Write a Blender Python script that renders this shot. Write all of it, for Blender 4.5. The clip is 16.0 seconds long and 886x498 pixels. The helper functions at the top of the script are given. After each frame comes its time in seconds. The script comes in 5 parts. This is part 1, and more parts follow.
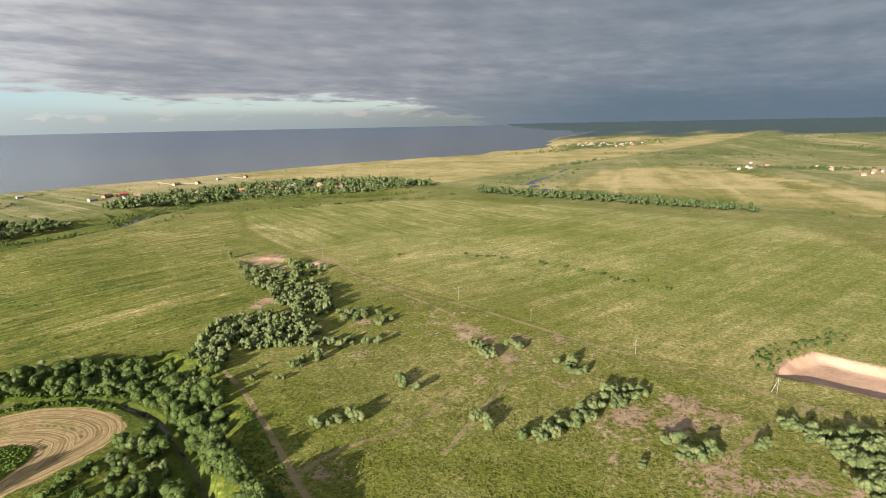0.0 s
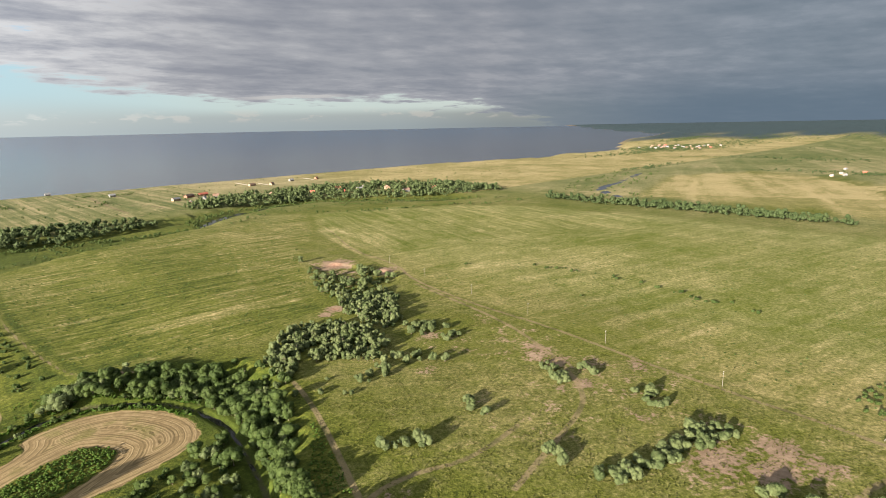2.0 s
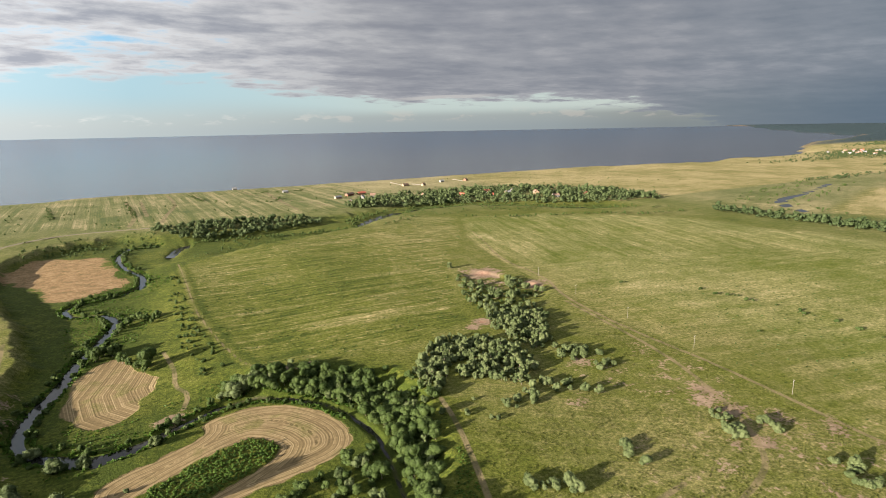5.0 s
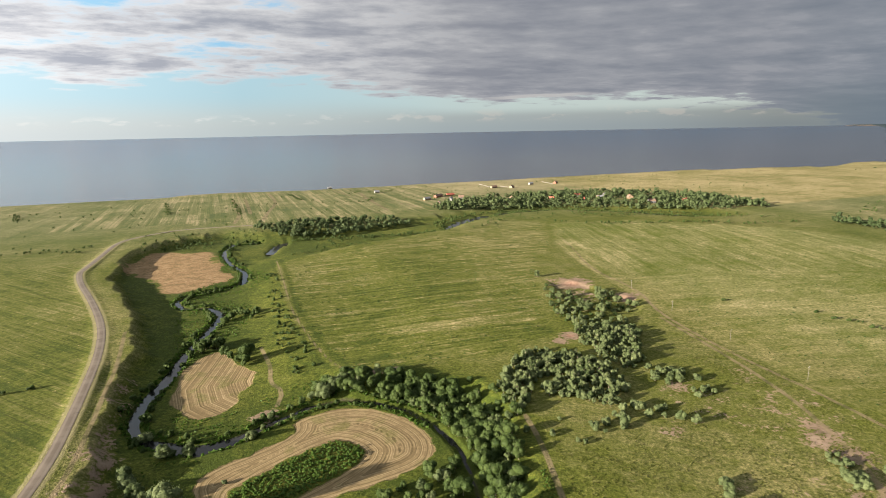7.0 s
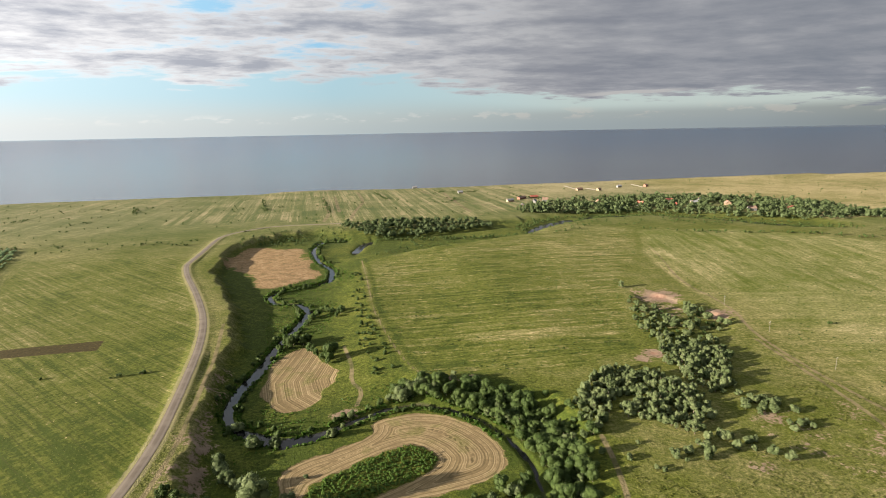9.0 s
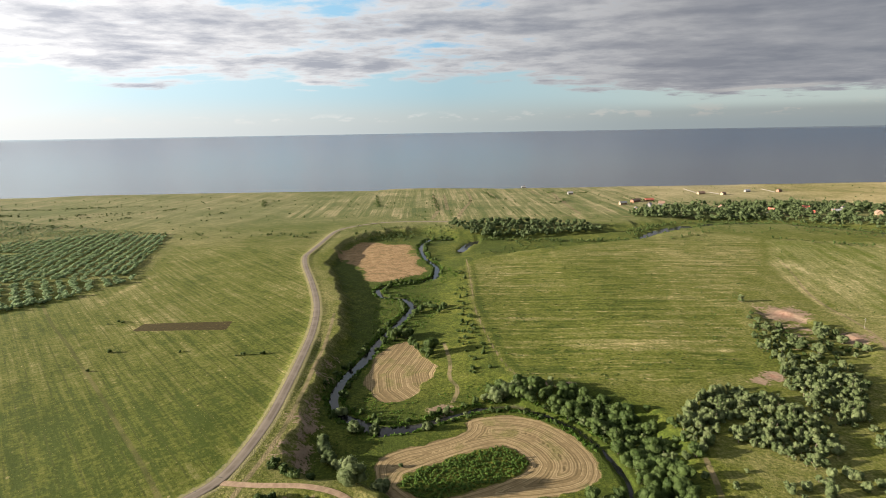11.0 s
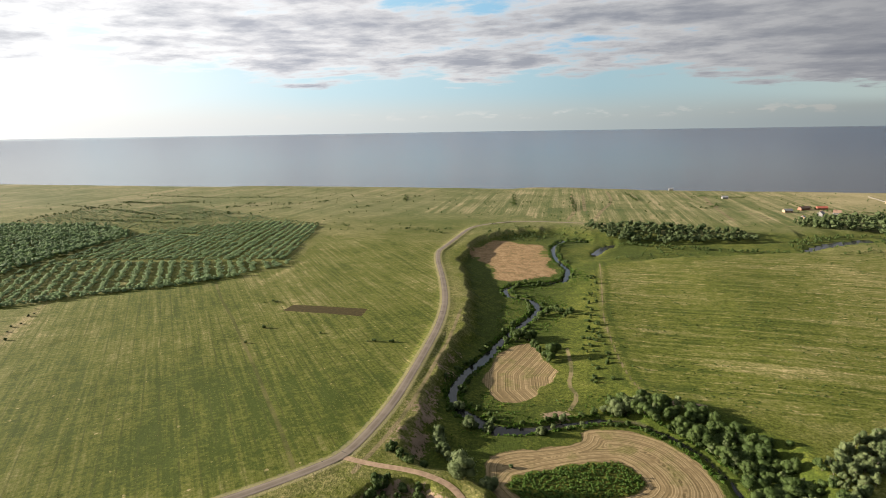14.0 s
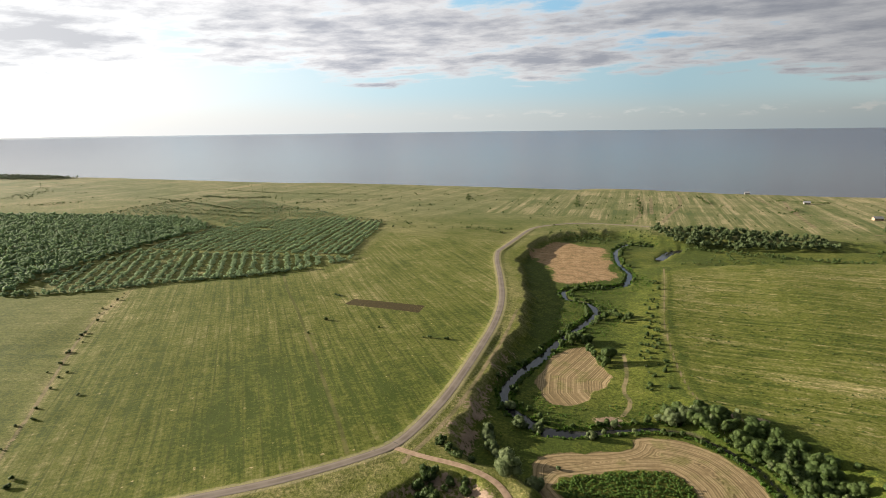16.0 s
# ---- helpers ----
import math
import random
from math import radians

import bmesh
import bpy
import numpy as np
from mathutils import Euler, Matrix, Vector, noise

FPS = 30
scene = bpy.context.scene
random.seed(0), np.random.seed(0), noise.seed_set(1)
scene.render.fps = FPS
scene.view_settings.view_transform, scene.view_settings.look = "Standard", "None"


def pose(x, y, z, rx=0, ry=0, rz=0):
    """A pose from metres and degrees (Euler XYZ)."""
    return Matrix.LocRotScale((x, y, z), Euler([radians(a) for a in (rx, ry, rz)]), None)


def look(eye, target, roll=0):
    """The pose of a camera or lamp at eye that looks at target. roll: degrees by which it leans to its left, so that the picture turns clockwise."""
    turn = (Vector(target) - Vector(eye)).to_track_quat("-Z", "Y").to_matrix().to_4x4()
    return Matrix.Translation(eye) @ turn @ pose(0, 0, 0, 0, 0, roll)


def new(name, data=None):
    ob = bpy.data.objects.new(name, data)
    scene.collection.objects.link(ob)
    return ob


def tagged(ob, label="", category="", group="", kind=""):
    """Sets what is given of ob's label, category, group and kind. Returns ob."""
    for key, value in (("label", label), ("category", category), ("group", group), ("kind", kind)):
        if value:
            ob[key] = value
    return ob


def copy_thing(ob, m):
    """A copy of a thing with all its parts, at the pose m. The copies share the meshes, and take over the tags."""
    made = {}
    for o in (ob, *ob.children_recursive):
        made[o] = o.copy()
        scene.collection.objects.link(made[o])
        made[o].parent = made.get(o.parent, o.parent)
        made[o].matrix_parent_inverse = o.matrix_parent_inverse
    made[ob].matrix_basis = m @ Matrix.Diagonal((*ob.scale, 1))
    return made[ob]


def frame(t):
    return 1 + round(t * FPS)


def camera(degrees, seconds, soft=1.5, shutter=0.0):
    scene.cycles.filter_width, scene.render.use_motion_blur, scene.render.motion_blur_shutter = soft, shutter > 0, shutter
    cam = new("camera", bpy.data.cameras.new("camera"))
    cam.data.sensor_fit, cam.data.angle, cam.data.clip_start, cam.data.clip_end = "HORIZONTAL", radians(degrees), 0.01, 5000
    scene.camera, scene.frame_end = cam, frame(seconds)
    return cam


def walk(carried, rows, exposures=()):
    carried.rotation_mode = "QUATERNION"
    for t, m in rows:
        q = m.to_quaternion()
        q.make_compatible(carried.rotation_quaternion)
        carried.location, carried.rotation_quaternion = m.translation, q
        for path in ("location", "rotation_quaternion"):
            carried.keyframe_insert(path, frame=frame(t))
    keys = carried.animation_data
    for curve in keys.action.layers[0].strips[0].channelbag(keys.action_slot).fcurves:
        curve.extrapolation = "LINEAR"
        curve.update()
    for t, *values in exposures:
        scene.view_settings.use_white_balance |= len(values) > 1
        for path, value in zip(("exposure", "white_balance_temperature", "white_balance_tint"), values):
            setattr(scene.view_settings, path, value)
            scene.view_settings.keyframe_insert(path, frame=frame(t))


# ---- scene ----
# the drone's camera: seconds, place in metres, turn about z, tilt and roll in degrees
PATH = [
    (0.0, 0.00, 0.00, 102.30, -50.88, -12.80, 1.09),
    (0.5, 1.28, 1.99, 103.67, -50.50, -12.75, 1.16),
    (1.0, 2.43, 4.37, 105.13, -48.63, -12.71, 1.16),
    (1.5, 3.22, 6.45, 106.53, -46.60, -12.70, 1.13),
    (2.0, 3.78, 8.52, 107.88, -44.21, -12.66, 1.08),
    (2.5, 3.89, 10.38, 109.48, -41.50, -12.63, 1.02),
    (3.0, 3.99, 12.43, 110.73, -39.03, -12.59, 0.96),
    (3.5, 4.45, 14.89, 111.59, -36.55, -12.54, 0.93),
    (4.0, 5.07, 17.24, 112.38, -34.07, -12.50, 0.97),
    (4.5, 5.30, 19.10, 113.40, -31.68, -12.47, 0.98),
    (5.0, 5.52, 20.93, 114.58, -29.21, -12.45, 1.02),
    (7.5, 5.85, 25.04, 120.88, -18.05, -12.32, 1.00),
    (8.0, 5.92, 24.84, 122.50, -16.00, -12.31, 0.97),
    (8.5, 6.41, 24.73, 124.23, -13.82, -12.38, 0.98),
    (11.0, 9.49, 21.59, 128.07, 0.00, -12.44, 0.96),
    (11.5, 10.41, 21.41, 127.94, 2.97, -12.37, 0.93),
    (12.0, 11.47, 21.21, 128.36, 5.73, -12.36, 0.89),
    (12.5, 12.69, 21.00, 129.14, 8.11, -12.41, 0.85),
    (13.0, 13.59, 20.66, 129.81, 10.24, -12.47, 0.89),
    (13.5, 14.71, 20.43, 130.33, 12.46, -12.51, 0.91),
    (14.0, 15.75, 19.71, 131.01, 14.50, -12.54, 0.95),
    (14.5, 17.25, 18.79, 131.87, 16.34, -12.61, 0.93),
    (15.0, 18.52, 18.03, 132.45, 18.18, -12.63, 0.91),
    (15.5, 19.74, 17.14, 132.86, 19.79, -12.63, 0.85),
    (16.0, 20.69, 16.22, 132.63, 21.24, -12.57, 0.75),
]
cam = camera(77.6, 16.0, soft=0.6)
walk(cam, [(t, pose(x, y, z, 90 + tilt, roll, yaw)) for t, x, y, z, yaw, tilt, roll in PATH],
     exposures=[(0.0, 2.64), (5.0, 2.53), (11.0, 2.37), (16.0, 2.19)])

# ---------------------------------------------------------------- light
SUN_EL, SUN_AZ = 13.0, -97.0          # degrees above the horizon; clockwise from +y
SUN_DIR = Vector((math.sin(radians(SUN_AZ)) * math.cos(radians(SUN_EL)),
                  math.cos(radians(SUN_AZ)) * math.cos(radians(SUN_EL)), math.sin(radians(SUN_EL))))
sun_data = bpy.data.lights.new("sun", "SUN")
sun_data.energy, sun_data.angle, sun_data.color = 4.6, radians(0.6), (1.0, 0.88, 0.73)
sun = new("sun", sun_data)
sun.matrix_world = look((0, 0, 400), Vector((0, 0, 400)) - SUN_DIR)


class Tree:
    """Short hand for a node tree."""

    def __init__(self, tree):
        self.t = tree
        tree.nodes.clear()

    def n(self, kind, **sets):
        node = self.t.nodes.new(kind)
        for k, v in sets.items():
            setattr(node, k, v)
        return node

    def put(self, sock, value):
        if isinstance(value, (int, float)):
            sock.default_value = value
        elif isinstance(value, tuple):
            sock.default_value = value if len(value) == len(sock.default_value) else (*value, 1.0)
        else:
            self.t.links.new(value, sock)

    def math(self, op, a, b=0.0, c=0.0, clamp=False):
        m = self.n("ShaderNodeMath", operation=op, use_clamp=clamp)
        for s, v in zip(m.inputs, (a, b, c)):
            self.put(s, v)
        return m.outputs[0]

    def step(self, x, lo, hi, a=0.0, b=1.0):
        m = self.n("ShaderNodeMapRange", interpolation_type="SMOOTHSTEP")
        for s, v in zip((0, 1, 2, 3, 4), (x, lo, hi, a, b)):
            self.put(m.inputs[s], v)
        return m.outputs[0]

    def lin(self, x, lo, hi):
        m = self.n("ShaderNodeMapRange", clamp=True)
        for k, v in zip((0, 1, 2), (x, lo, hi)):
            self.put(m.inputs[k], v)
        return m.outputs[0]

    def mix(self, f, a, b, mode="MIX"):
        m = self.n("ShaderNodeMix", data_type="RGBA", blend_type=mode)
        self.put(m.inputs[0], f), self.put(m.inputs[6], a), self.put(m.inputs[7], b)
        return m.outputs[2]

    def noise(self, vec, scale, detail=3.0, rough=0.55, out=0):
        m = self.n("ShaderNodeTexNoise")
        self.put(m.inputs["Vector"], vec)
        m.inputs["Scale"].default_value, m.inputs["Detail"].default_value = scale, detail
        m.inputs["Roughness"].default_value = rough
        return m.outputs[out]

    def ramp(self, f, stops):
        m = self.n("ShaderNodeValToRGB")
        self.put(m.inputs[0], f)
        e = m.color_ramp.elements
        while len(e) < len(stops):
            e.new(0.5)
        for el, (p, c) in zip(e, stops):
            el.position, el.color = p, (*c, 1.0)
        return m.outputs[0]

    def xyz(self, vec):
        m = self.n("ShaderNodeSeparateXYZ")
        self.put(m.inputs[0], vec)
        return m.outputs

    def join(self, x, y, z):
        m = self.n("ShaderNodeCombineXYZ")
        for s, v in zip(m.inputs, (x, y, z)):
            self.put(s, v)
        return m.outputs[0]

    def attr(self, name):
        return self.n("ShaderNodeAttribute", attribute_name=name).outputs["Vector"]

    def bump(self, height, strength, dist):
        m = self.n("ShaderNodeBump")
        m.inputs["Strength"].default_value, m.inputs["Distance"].default_value = strength, dist
        self.put(m.inputs["Height"], height)
        return m.outputs[0]


# the sky: clear air low over the sea in the west, a broken deck above, closed and dark in the east
world = bpy.data.worlds.new("world")
scene.world = world
world.use_nodes = True
W = Tree(world.node_tree)
sky = W.n("ShaderNodeTexSky", sky_type="NISHITA", sun_disc=False)
sky.sun_elevation, sky.sun_rotation = radians(SUN_EL), radians(SUN_AZ)
sky.air_density, sky.dust_density, sky.ozone_density = 1.0, 1.5, 1.0
way = W.n("ShaderNodeTexCoord").outputs["Generated"]
dx, dy, dz = W.xyz(way)
azim = W.math("MULTIPLY", W.math("ARCTAN2", dx, dy), 57.2958)
elev = W.math("MULTIPLY", W.math("ARCSINE", dz), 57.2958)
flat = W.math("ADD", W.math("MAXIMUM", dz, 0.0), 0.11)
deck = W.join(W.math("DIVIDE", dx, flat), W.math("MULTIPLY", W.math("DIVIDE", dy, flat), 1.25), 0.3)
big = W.noise(deck, 0.62, 7.0, 0.5)
small = W.noise(deck, 2.7, 7.0, 0.6)
streak = W.noise(W.join(W.math("MULTIPLY", azim, 0.05), W.math("MULTIPLY", W.math("ADD", elev, W.math("MULTIPLY", big, 1.5)), 0.62), 4.0), 1.0, 6.0, 0.55)
east = W.step(azim, -5.0, 28.0)
span = W.lin(azim, -60.0, 75.0)
body = W.math("ADD", W.math("MULTIPLY", big, 0.40), W.math("ADD", W.math("MULTIPLY", small, 0.40), W.math("MULTIPLY", streak, 0.20)))
# how low the deck hangs (tenths of ten degrees): well above the horizon in the west, low over the strip of clear air, down to it in the east
foot = W.math("SUBTRACT", W.math("MULTIPLY", W.ramp(span, [(u, (v, v, v)) for u, v in (
    (0.0, 0.80), (0.20, 0.78), (0.31, 0.72), (0.35, 0.60), (0.39, 0.73), (0.48, 0.75), (0.55, 0.60), (0.63, 0.525), (0.74, 0.48), (0.80, 0.445), (0.84, 0.30), (0.88, 0.0))]), 10.0), 2.6)
gain = W.math("ADD", 0.055, W.math("MULTIPLY", east, 0.075))
edge = W.math("ADD", 0.495, W.math("MULTIPLY", W.math("MAXIMUM", W.math("SUBTRACT", foot, elev), W.math("ADD", -1.0, W.math("MULTIPLY", east, -0.3))), gain))
over = W.math("SUBTRACT", body, edge)
cover = W.step(over, -0.03, W.math("ADD", 0.075, W.math("MULTIPLY", east, -0.02)))
# cloud brightness: white where the sun side shines through, slate blue in the east
relief = W.math("ADD", W.math("MULTIPLY", W.math("SUBTRACT", small, 0.5), 2.4), W.math("MULTIPLY", W.math("SUBTRACT", W.math("ADD", big, W.math("MULTIPLY", streak, 1.6)), 1.3), 1.5))
thick = W.math("ADD", W.math("MULTIPLY", W.step(over, 0.0, 0.17), 0.5), W.math("ADD", W.math("MULTIPLY", relief, 0.75), 0.08), 0.0, True)
lit = W.ramp(span, [(0.0, (1.5, 1.5, 1.5)), (0.22, (1.12, 1.10, 1.10)), (0.45, (0.70, 0.70, 0.71)), (0.6, (0.42, 0.425, 0.445)), (0.8, (0.30, 0.31, 0.34)), (1.0, (0.22, 0.255, 0.30))])
dark = W.ramp(span, [(0.0, (0.85, 0.86, 0.89)), (0.22, (0.53, 0.55, 0.62)), (0.45, (0.355, 0.375, 0.425)), (0.6, (0.25, 0.262, 0.30)), (0.8, (0.20, 0.22, 0.258)), (1.0, (0.152, 0.19, 0.232))])
cloud = W.mix(thick, lit, dark)
# long bright slivers in the deck, lit from behind
slit = W.noise(W.join(W.math("MULTIPLY", azim, 0.16), W.math("MULTIPLY", elev, 3.2), 9.0), 1.0, 4.0, 0.6)
bow = W.math("ABSOLUTE", W.math("SUBTRACT", elev, W.math("ADD", 2.95, W.math("MULTIPLY", W.math("SUBTRACT", azim, 30.0), 0.03))))
sliver = W.math("MULTIPLY", W.step(W.math("ADD", bow, W.math("MULTIPLY", W.math("SUBTRACT", slit, 0.5), 0.9)), 0.24, 0.06), W.step(W.math("ABSOLUTE", W.math("SUBTRACT", azim, 29.5)), 6.5, 2.5))
thin = W.math("MULTIPLY", W.step(slit, 0.60, 0.72), W.math("MULTIPLY", W.step(elev, 6.5, 2.5), W.step(azim, 66.0, 30.0)))
cloud = W.mix(W.math("ADD", W.math("MULTIPLY", sliver, 0.8), W.math("MULTIPLY", thin, 0.22), 0.0, True), cloud, W.mix(east, (0.95, 0.94, 0.93), (0.50, 0.49, 0.48)))
# falling rain under the eastern deck
rain = W.math("MULTIPLY", W.step(azim, 46.0, 56.0), W.step(elev, 5.0, 0.8))
cloud = W.mix(W.math("MULTIPLY", rain, 0.85), cloud, W.mix(W.step(azim, 52.0, 70.0), (0.165, 0.20, 0.23), (0.105, 0.15, 0.20)))
# the clear air: blue above, pale below, greyer towards the east
high = W.ramp(span, [(0.0, (1.25, 1.3, 1.35)), (0.24, (0.50, 0.82, 1.02)), (0.45, (0.24, 0.52, 0.78)), (0.7, (0.24, 0.48, 0.68)), (1.0, (0.2, 0.35, 0.5))])
middle = W.ramp(span, [(0.0, (1.4, 1.42, 1.45)), (0.24, (0.66, 0.90, 1.03)), (0.45, (0.37, 0.57, 0.68)), (0.62, (0.43, 0.53, 0.55)), (0.8, (0.42, 0.49, 0.50)), (1.0, (0.3, 0.36, 0.4))])
under = W.ramp(span, [(0.0, (1.25, 1.28, 1.3)), (0.28, (0.77, 0.83, 0.85)), (0.45, (0.49, 0.56, 0.58)), (0.6, (0.33, 0.39, 0.42)), (0.74, (0.26, 0.31, 0.345)), (0.82, (0.18, 0.215, 0.245)), (1.0, (0.15, 0.2, 0.24))])
low = W.mix(W.step(elev, 4.5, 9.0), W.mix(W.step(elev, W.step(azim, 5.0, 25.0, 0.5, 1.0), W.step(azim, 5.0, 25.0, 3.6, 2.0)), under, middle), high)
# a row of small far cumulus low over the sea
puff = W.noise(W.join(W.math("MULTIPLY", azim, 0.34), W.math("MULTIPLY", elev, 1.1), 21.0), 1.0, 4.0, 0.6)
row_at = W.math("MULTIPLY", W.step(elev, 0.5, 0.95), W.step(elev, W.math("ADD", 1.7, W.math("MULTIPLY", east, 0.5)), 1.0))
row_at = W.math("MULTIPLY", row_at, W.math("MULTIPLY", W.step(azim, -42.0, -25.0), W.step(puff, 0.52, 0.62)))
low = W.mix(W.math("MULTIPLY", row_at, 0.3), low, W.mix(east, (1.0, 0.97, 0.95), (0.62, 0.54, 0.50)))
clear = W.mix(0.9, W.mix(1.0, sky.outputs[0], (0.35, 0.35, 0.35), "MULTIPLY"), low)
final = W.mix(cover, clear, cloud)
back = W.n("ShaderNodeBackground")
W.put(back.inputs[0], W.mix(1.0, final, (1.9, 1.9, 1.9), "MULTIPLY"))
back.inputs[1].default_value = 0.1
W.t.links.new(back.outputs[0], W.n("ShaderNodeOutputWorld").inputs[0])


# ---------------------------------------------------------------- materials
def material(name):
    m = bpy.data.materials.new(name)
    m.use_nodes = True
    t = Tree(m.node_tree)
    b = t.n("ShaderNodeBsdfPrincipled")
    t.t.links.new(b.outputs[0], t.n("ShaderNodeOutputMaterial").inputs[0])
    b.inputs["Specular IOR Level"].default_value = 0.25
    return m, t, b


def simple(name, base, other, scale, rough=0.8, bump=0.3, bump_dist=0.02, spec=0.25, metal=0.0):
    """Two tones mixed by noise at two scales, with fine relief and a shift from one object to the next."""
    m, t, b = material(name)
    pos = t.n("ShaderNodeTexCoord").outputs["Object"]
    a, c = t.noise(pos, scale, 4.0), t.noise(pos, scale * 7.0, 3.0)
    col = t.mix(t.step(a, 0.35, 0.65), base, other)
    rnd = t.n("ShaderNodeObjectInfo").outputs["Random"]
    k = t.math("ADD", t.math("MULTIPLY", c, 0.5), t.math("MULTIPLY", rnd, 0.25))
    col = t.mix(1.0, col, t.ramp(k, [(0.0, (0.7, 0.7, 0.7)), (1.0, (1.25, 1.25, 1.25))]), "MULTIPLY")
    t.put(b.inputs["Base Color"], col)
    t.put(b.inputs["Normal"], t.bump(c, bump, bump_dist))
    b.inputs["Roughness"].default_value, b.inputs["Metallic"].default_value = rough, metal
    b.inputs["Specular IOR Level"].default_value = spec
    return m


def leaves(name, dark_tone, light_tone, rough=0.6):
    """Foliage: each clump of leaves has its own tone, and each plant its own; some light shines through."""
    m, t, b = material(name)
    isl = t.n("ShaderNodeNewGeometry").outputs["Random Per Island"]
    rnd = t.n("ShaderNodeObjectInfo").outputs["Random"]
    pos = t.n("ShaderNodeTexCoord").outputs["Object"]
    f = t.math("ADD", t.math("MULTIPLY", isl, 0.38), t.math("MULTIPLY", rnd, 0.5))
    f = t.math("ADD", f, t.math("MULTIPLY", t.math("SUBTRACT", t.noise(pos, 0.9, 2.0), 0.5), 0.6))
    col = t.ramp(f, [(0.0, dark_tone), (0.9, light_tone)])
    t.put(b.inputs["Base Color"], col)
    b.inputs["Roughness"].default_value = rough
    b.inputs["Specular IOR Level"].default_value = 0.15
    thin = t.n("ShaderNodeBsdfTranslucent")
    t.put(thin.inputs[0], col)
    both = t.n("ShaderNodeMixShader")
    both.inputs[0].default_value = 0.5
    t.t.links.new(b.outputs[0], both.inputs[1])
    t.t.links.new(thin.outputs[0], both.inputs[2])
    out = [n for n in t.t.nodes if n.bl_idname == "ShaderNodeOutputMaterial"][0]
    t.t.links.new(both.outputs[0], out.inputs[0])
    return m


LEAF_WILLOW = leaves("willow_leaves", (0.058, 0.084, 0.029), (0.145, 0.172, 0.075))
LEAF_GREEN = leaves("green_leaves", (0.028, 0.050, 0.011), (0.080, 0.113, 0.032))
LEAF_DARK = leaves("dark_leaves", (0.034, 0.056, 0.020), (0.084, 0.11, 0.044))
LEAF_HERB = leaves("herb_leaves", (0.034, 0.072, 0.010), (0.098, 0.155, 0.026))
LEAF_STRAW = leaves("dry_grass_blades", (0.066, 0.074, 0.014), (0.150, 0.138, 0.042))
# Far forest: blue haze and cloud shade put into the leaf colour
LEAF_FAR_HAZED = leaves("hazed_forest_leaves", (0.021, 0.035, 0.044), (0.034, 0.051, 0.062))
# Western woods: lighter and bluer, distance haze put into the leaf colour
LEAF_YOUNG_HAZED = leaves("hazed_plantation_leaves", (0.106, 0.160, 0.072), (0.195, 0.262, 0.130))
BARK = simple("bark", (0.10, 0.08, 0.06), (0.17, 0.14, 0.11), 6.0, 0.9, 0.6)
POLE_WOOD = simple("weathered_pole", (0.11, 0.10, 0.085), (0.16, 0.145, 0.12), 5.0, 0.85)
GLASS_INS = simple("insulator_glaze", (0.5, 0.5, 0.47), (0.6, 0.6, 0.57), 9.0, 0.3)

# asphalt, with worn wheel lanes and patches
ASPHALT, t, b = material("asphalt")
pos = t.n("ShaderNodeNewGeometry").outputs["Position"]
lane, along, _ = t.xyz(t.attr("lane"))
col = t.mix(t.step(t.noise(pos, 0.12, 4.0), 0.35, 0.65), (0.088, 0.070, 0.053), (0.122, 0.099, 0.076))
wear = t.step(t.math("ABSOLUTE", t.math("SUBTRACT", t.math("ABSOLUTE", lane), 1.35)), 0.15, 0.8, 1.0, 0.0)
col = t.mix(t.math("MULTIPLY", wear, 0.5), col, (0.158, 0.130, 0.102))
patch = t.step(t.noise(t.join(t.math("MULTIPLY", lane, 0.15), t.math("MULTIPLY", along, 0.9), 0.0), 0.35, 2.0), 0.66, 0.69)
col = t.mix(patch, col, (0.05, 0.045, 0.042))
edge = t.step(t.math("ADD", t.math("ABSOLUTE", lane), t.math("MULTIPLY", t.noise(pos, 0.9, 3.0), 0.8)), 2.7, 3.2)
col = t.mix(edge, col, (0.20, 0.165, 0.11))
t.put(b.inputs["Base Color"], col)
t.put(b.inputs["Normal"], t.bump(t.noise(pos, 9.0, 3.0), 0.4, 0.03))
b.inputs["Roughness"].default_value = 0.85

# sea and river
SEA, t, b = material("sea_water")
pos = t.n("ShaderNodeNewGeometry").outputs["Position"]
px, py, _ = t.xyz(pos)
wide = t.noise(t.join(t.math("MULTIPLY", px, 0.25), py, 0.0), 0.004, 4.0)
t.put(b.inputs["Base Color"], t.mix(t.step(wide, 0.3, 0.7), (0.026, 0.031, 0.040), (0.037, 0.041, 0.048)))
near_tone = [l for l in t.t.links if l.to_socket == b.inputs["Base Color"]][0].from_socket
# Blue of the far water, from sky and distance, painted into its base colour
t.put(b.inputs["Base Color"], t.mix(t.step(t.math("ADD", py, t.math("MULTIPLY", wide, 1500.0)), 1900.0, 4600.0), near_tone, (0.013, 0.033, 0.060)))
t.put(b.inputs["Normal"], t.bump(t.noise(pos, 0.25, 4.0, 0.6), 0.28, 0.5))
b.inputs["Roughness"].default_value = 0.17
b.inputs["IOR"].default_value = 1.33
b.inputs["Specular IOR Level"].default_value = 0.33

RIVER, t, b = material("river_water")
pos = t.n("ShaderNodeNewGeometry").outputs["Position"]
t.put(b.inputs["Base Color"], t.mix(t.noise(pos, 0.08, 3.0), (0.012, 0.013, 0.013), (0.022, 0.021, 0.019)))
t.put(b.inputs["Normal"], t.bump(t.noise(pos, 0.9, 3.0), 0.12, 0.05))
b.inputs["Roughness"].default_value = 0.12
b.inputs["IOR"].default_value = 1.33
b.inputs["Specular IOR Level"].default_value = 0.5

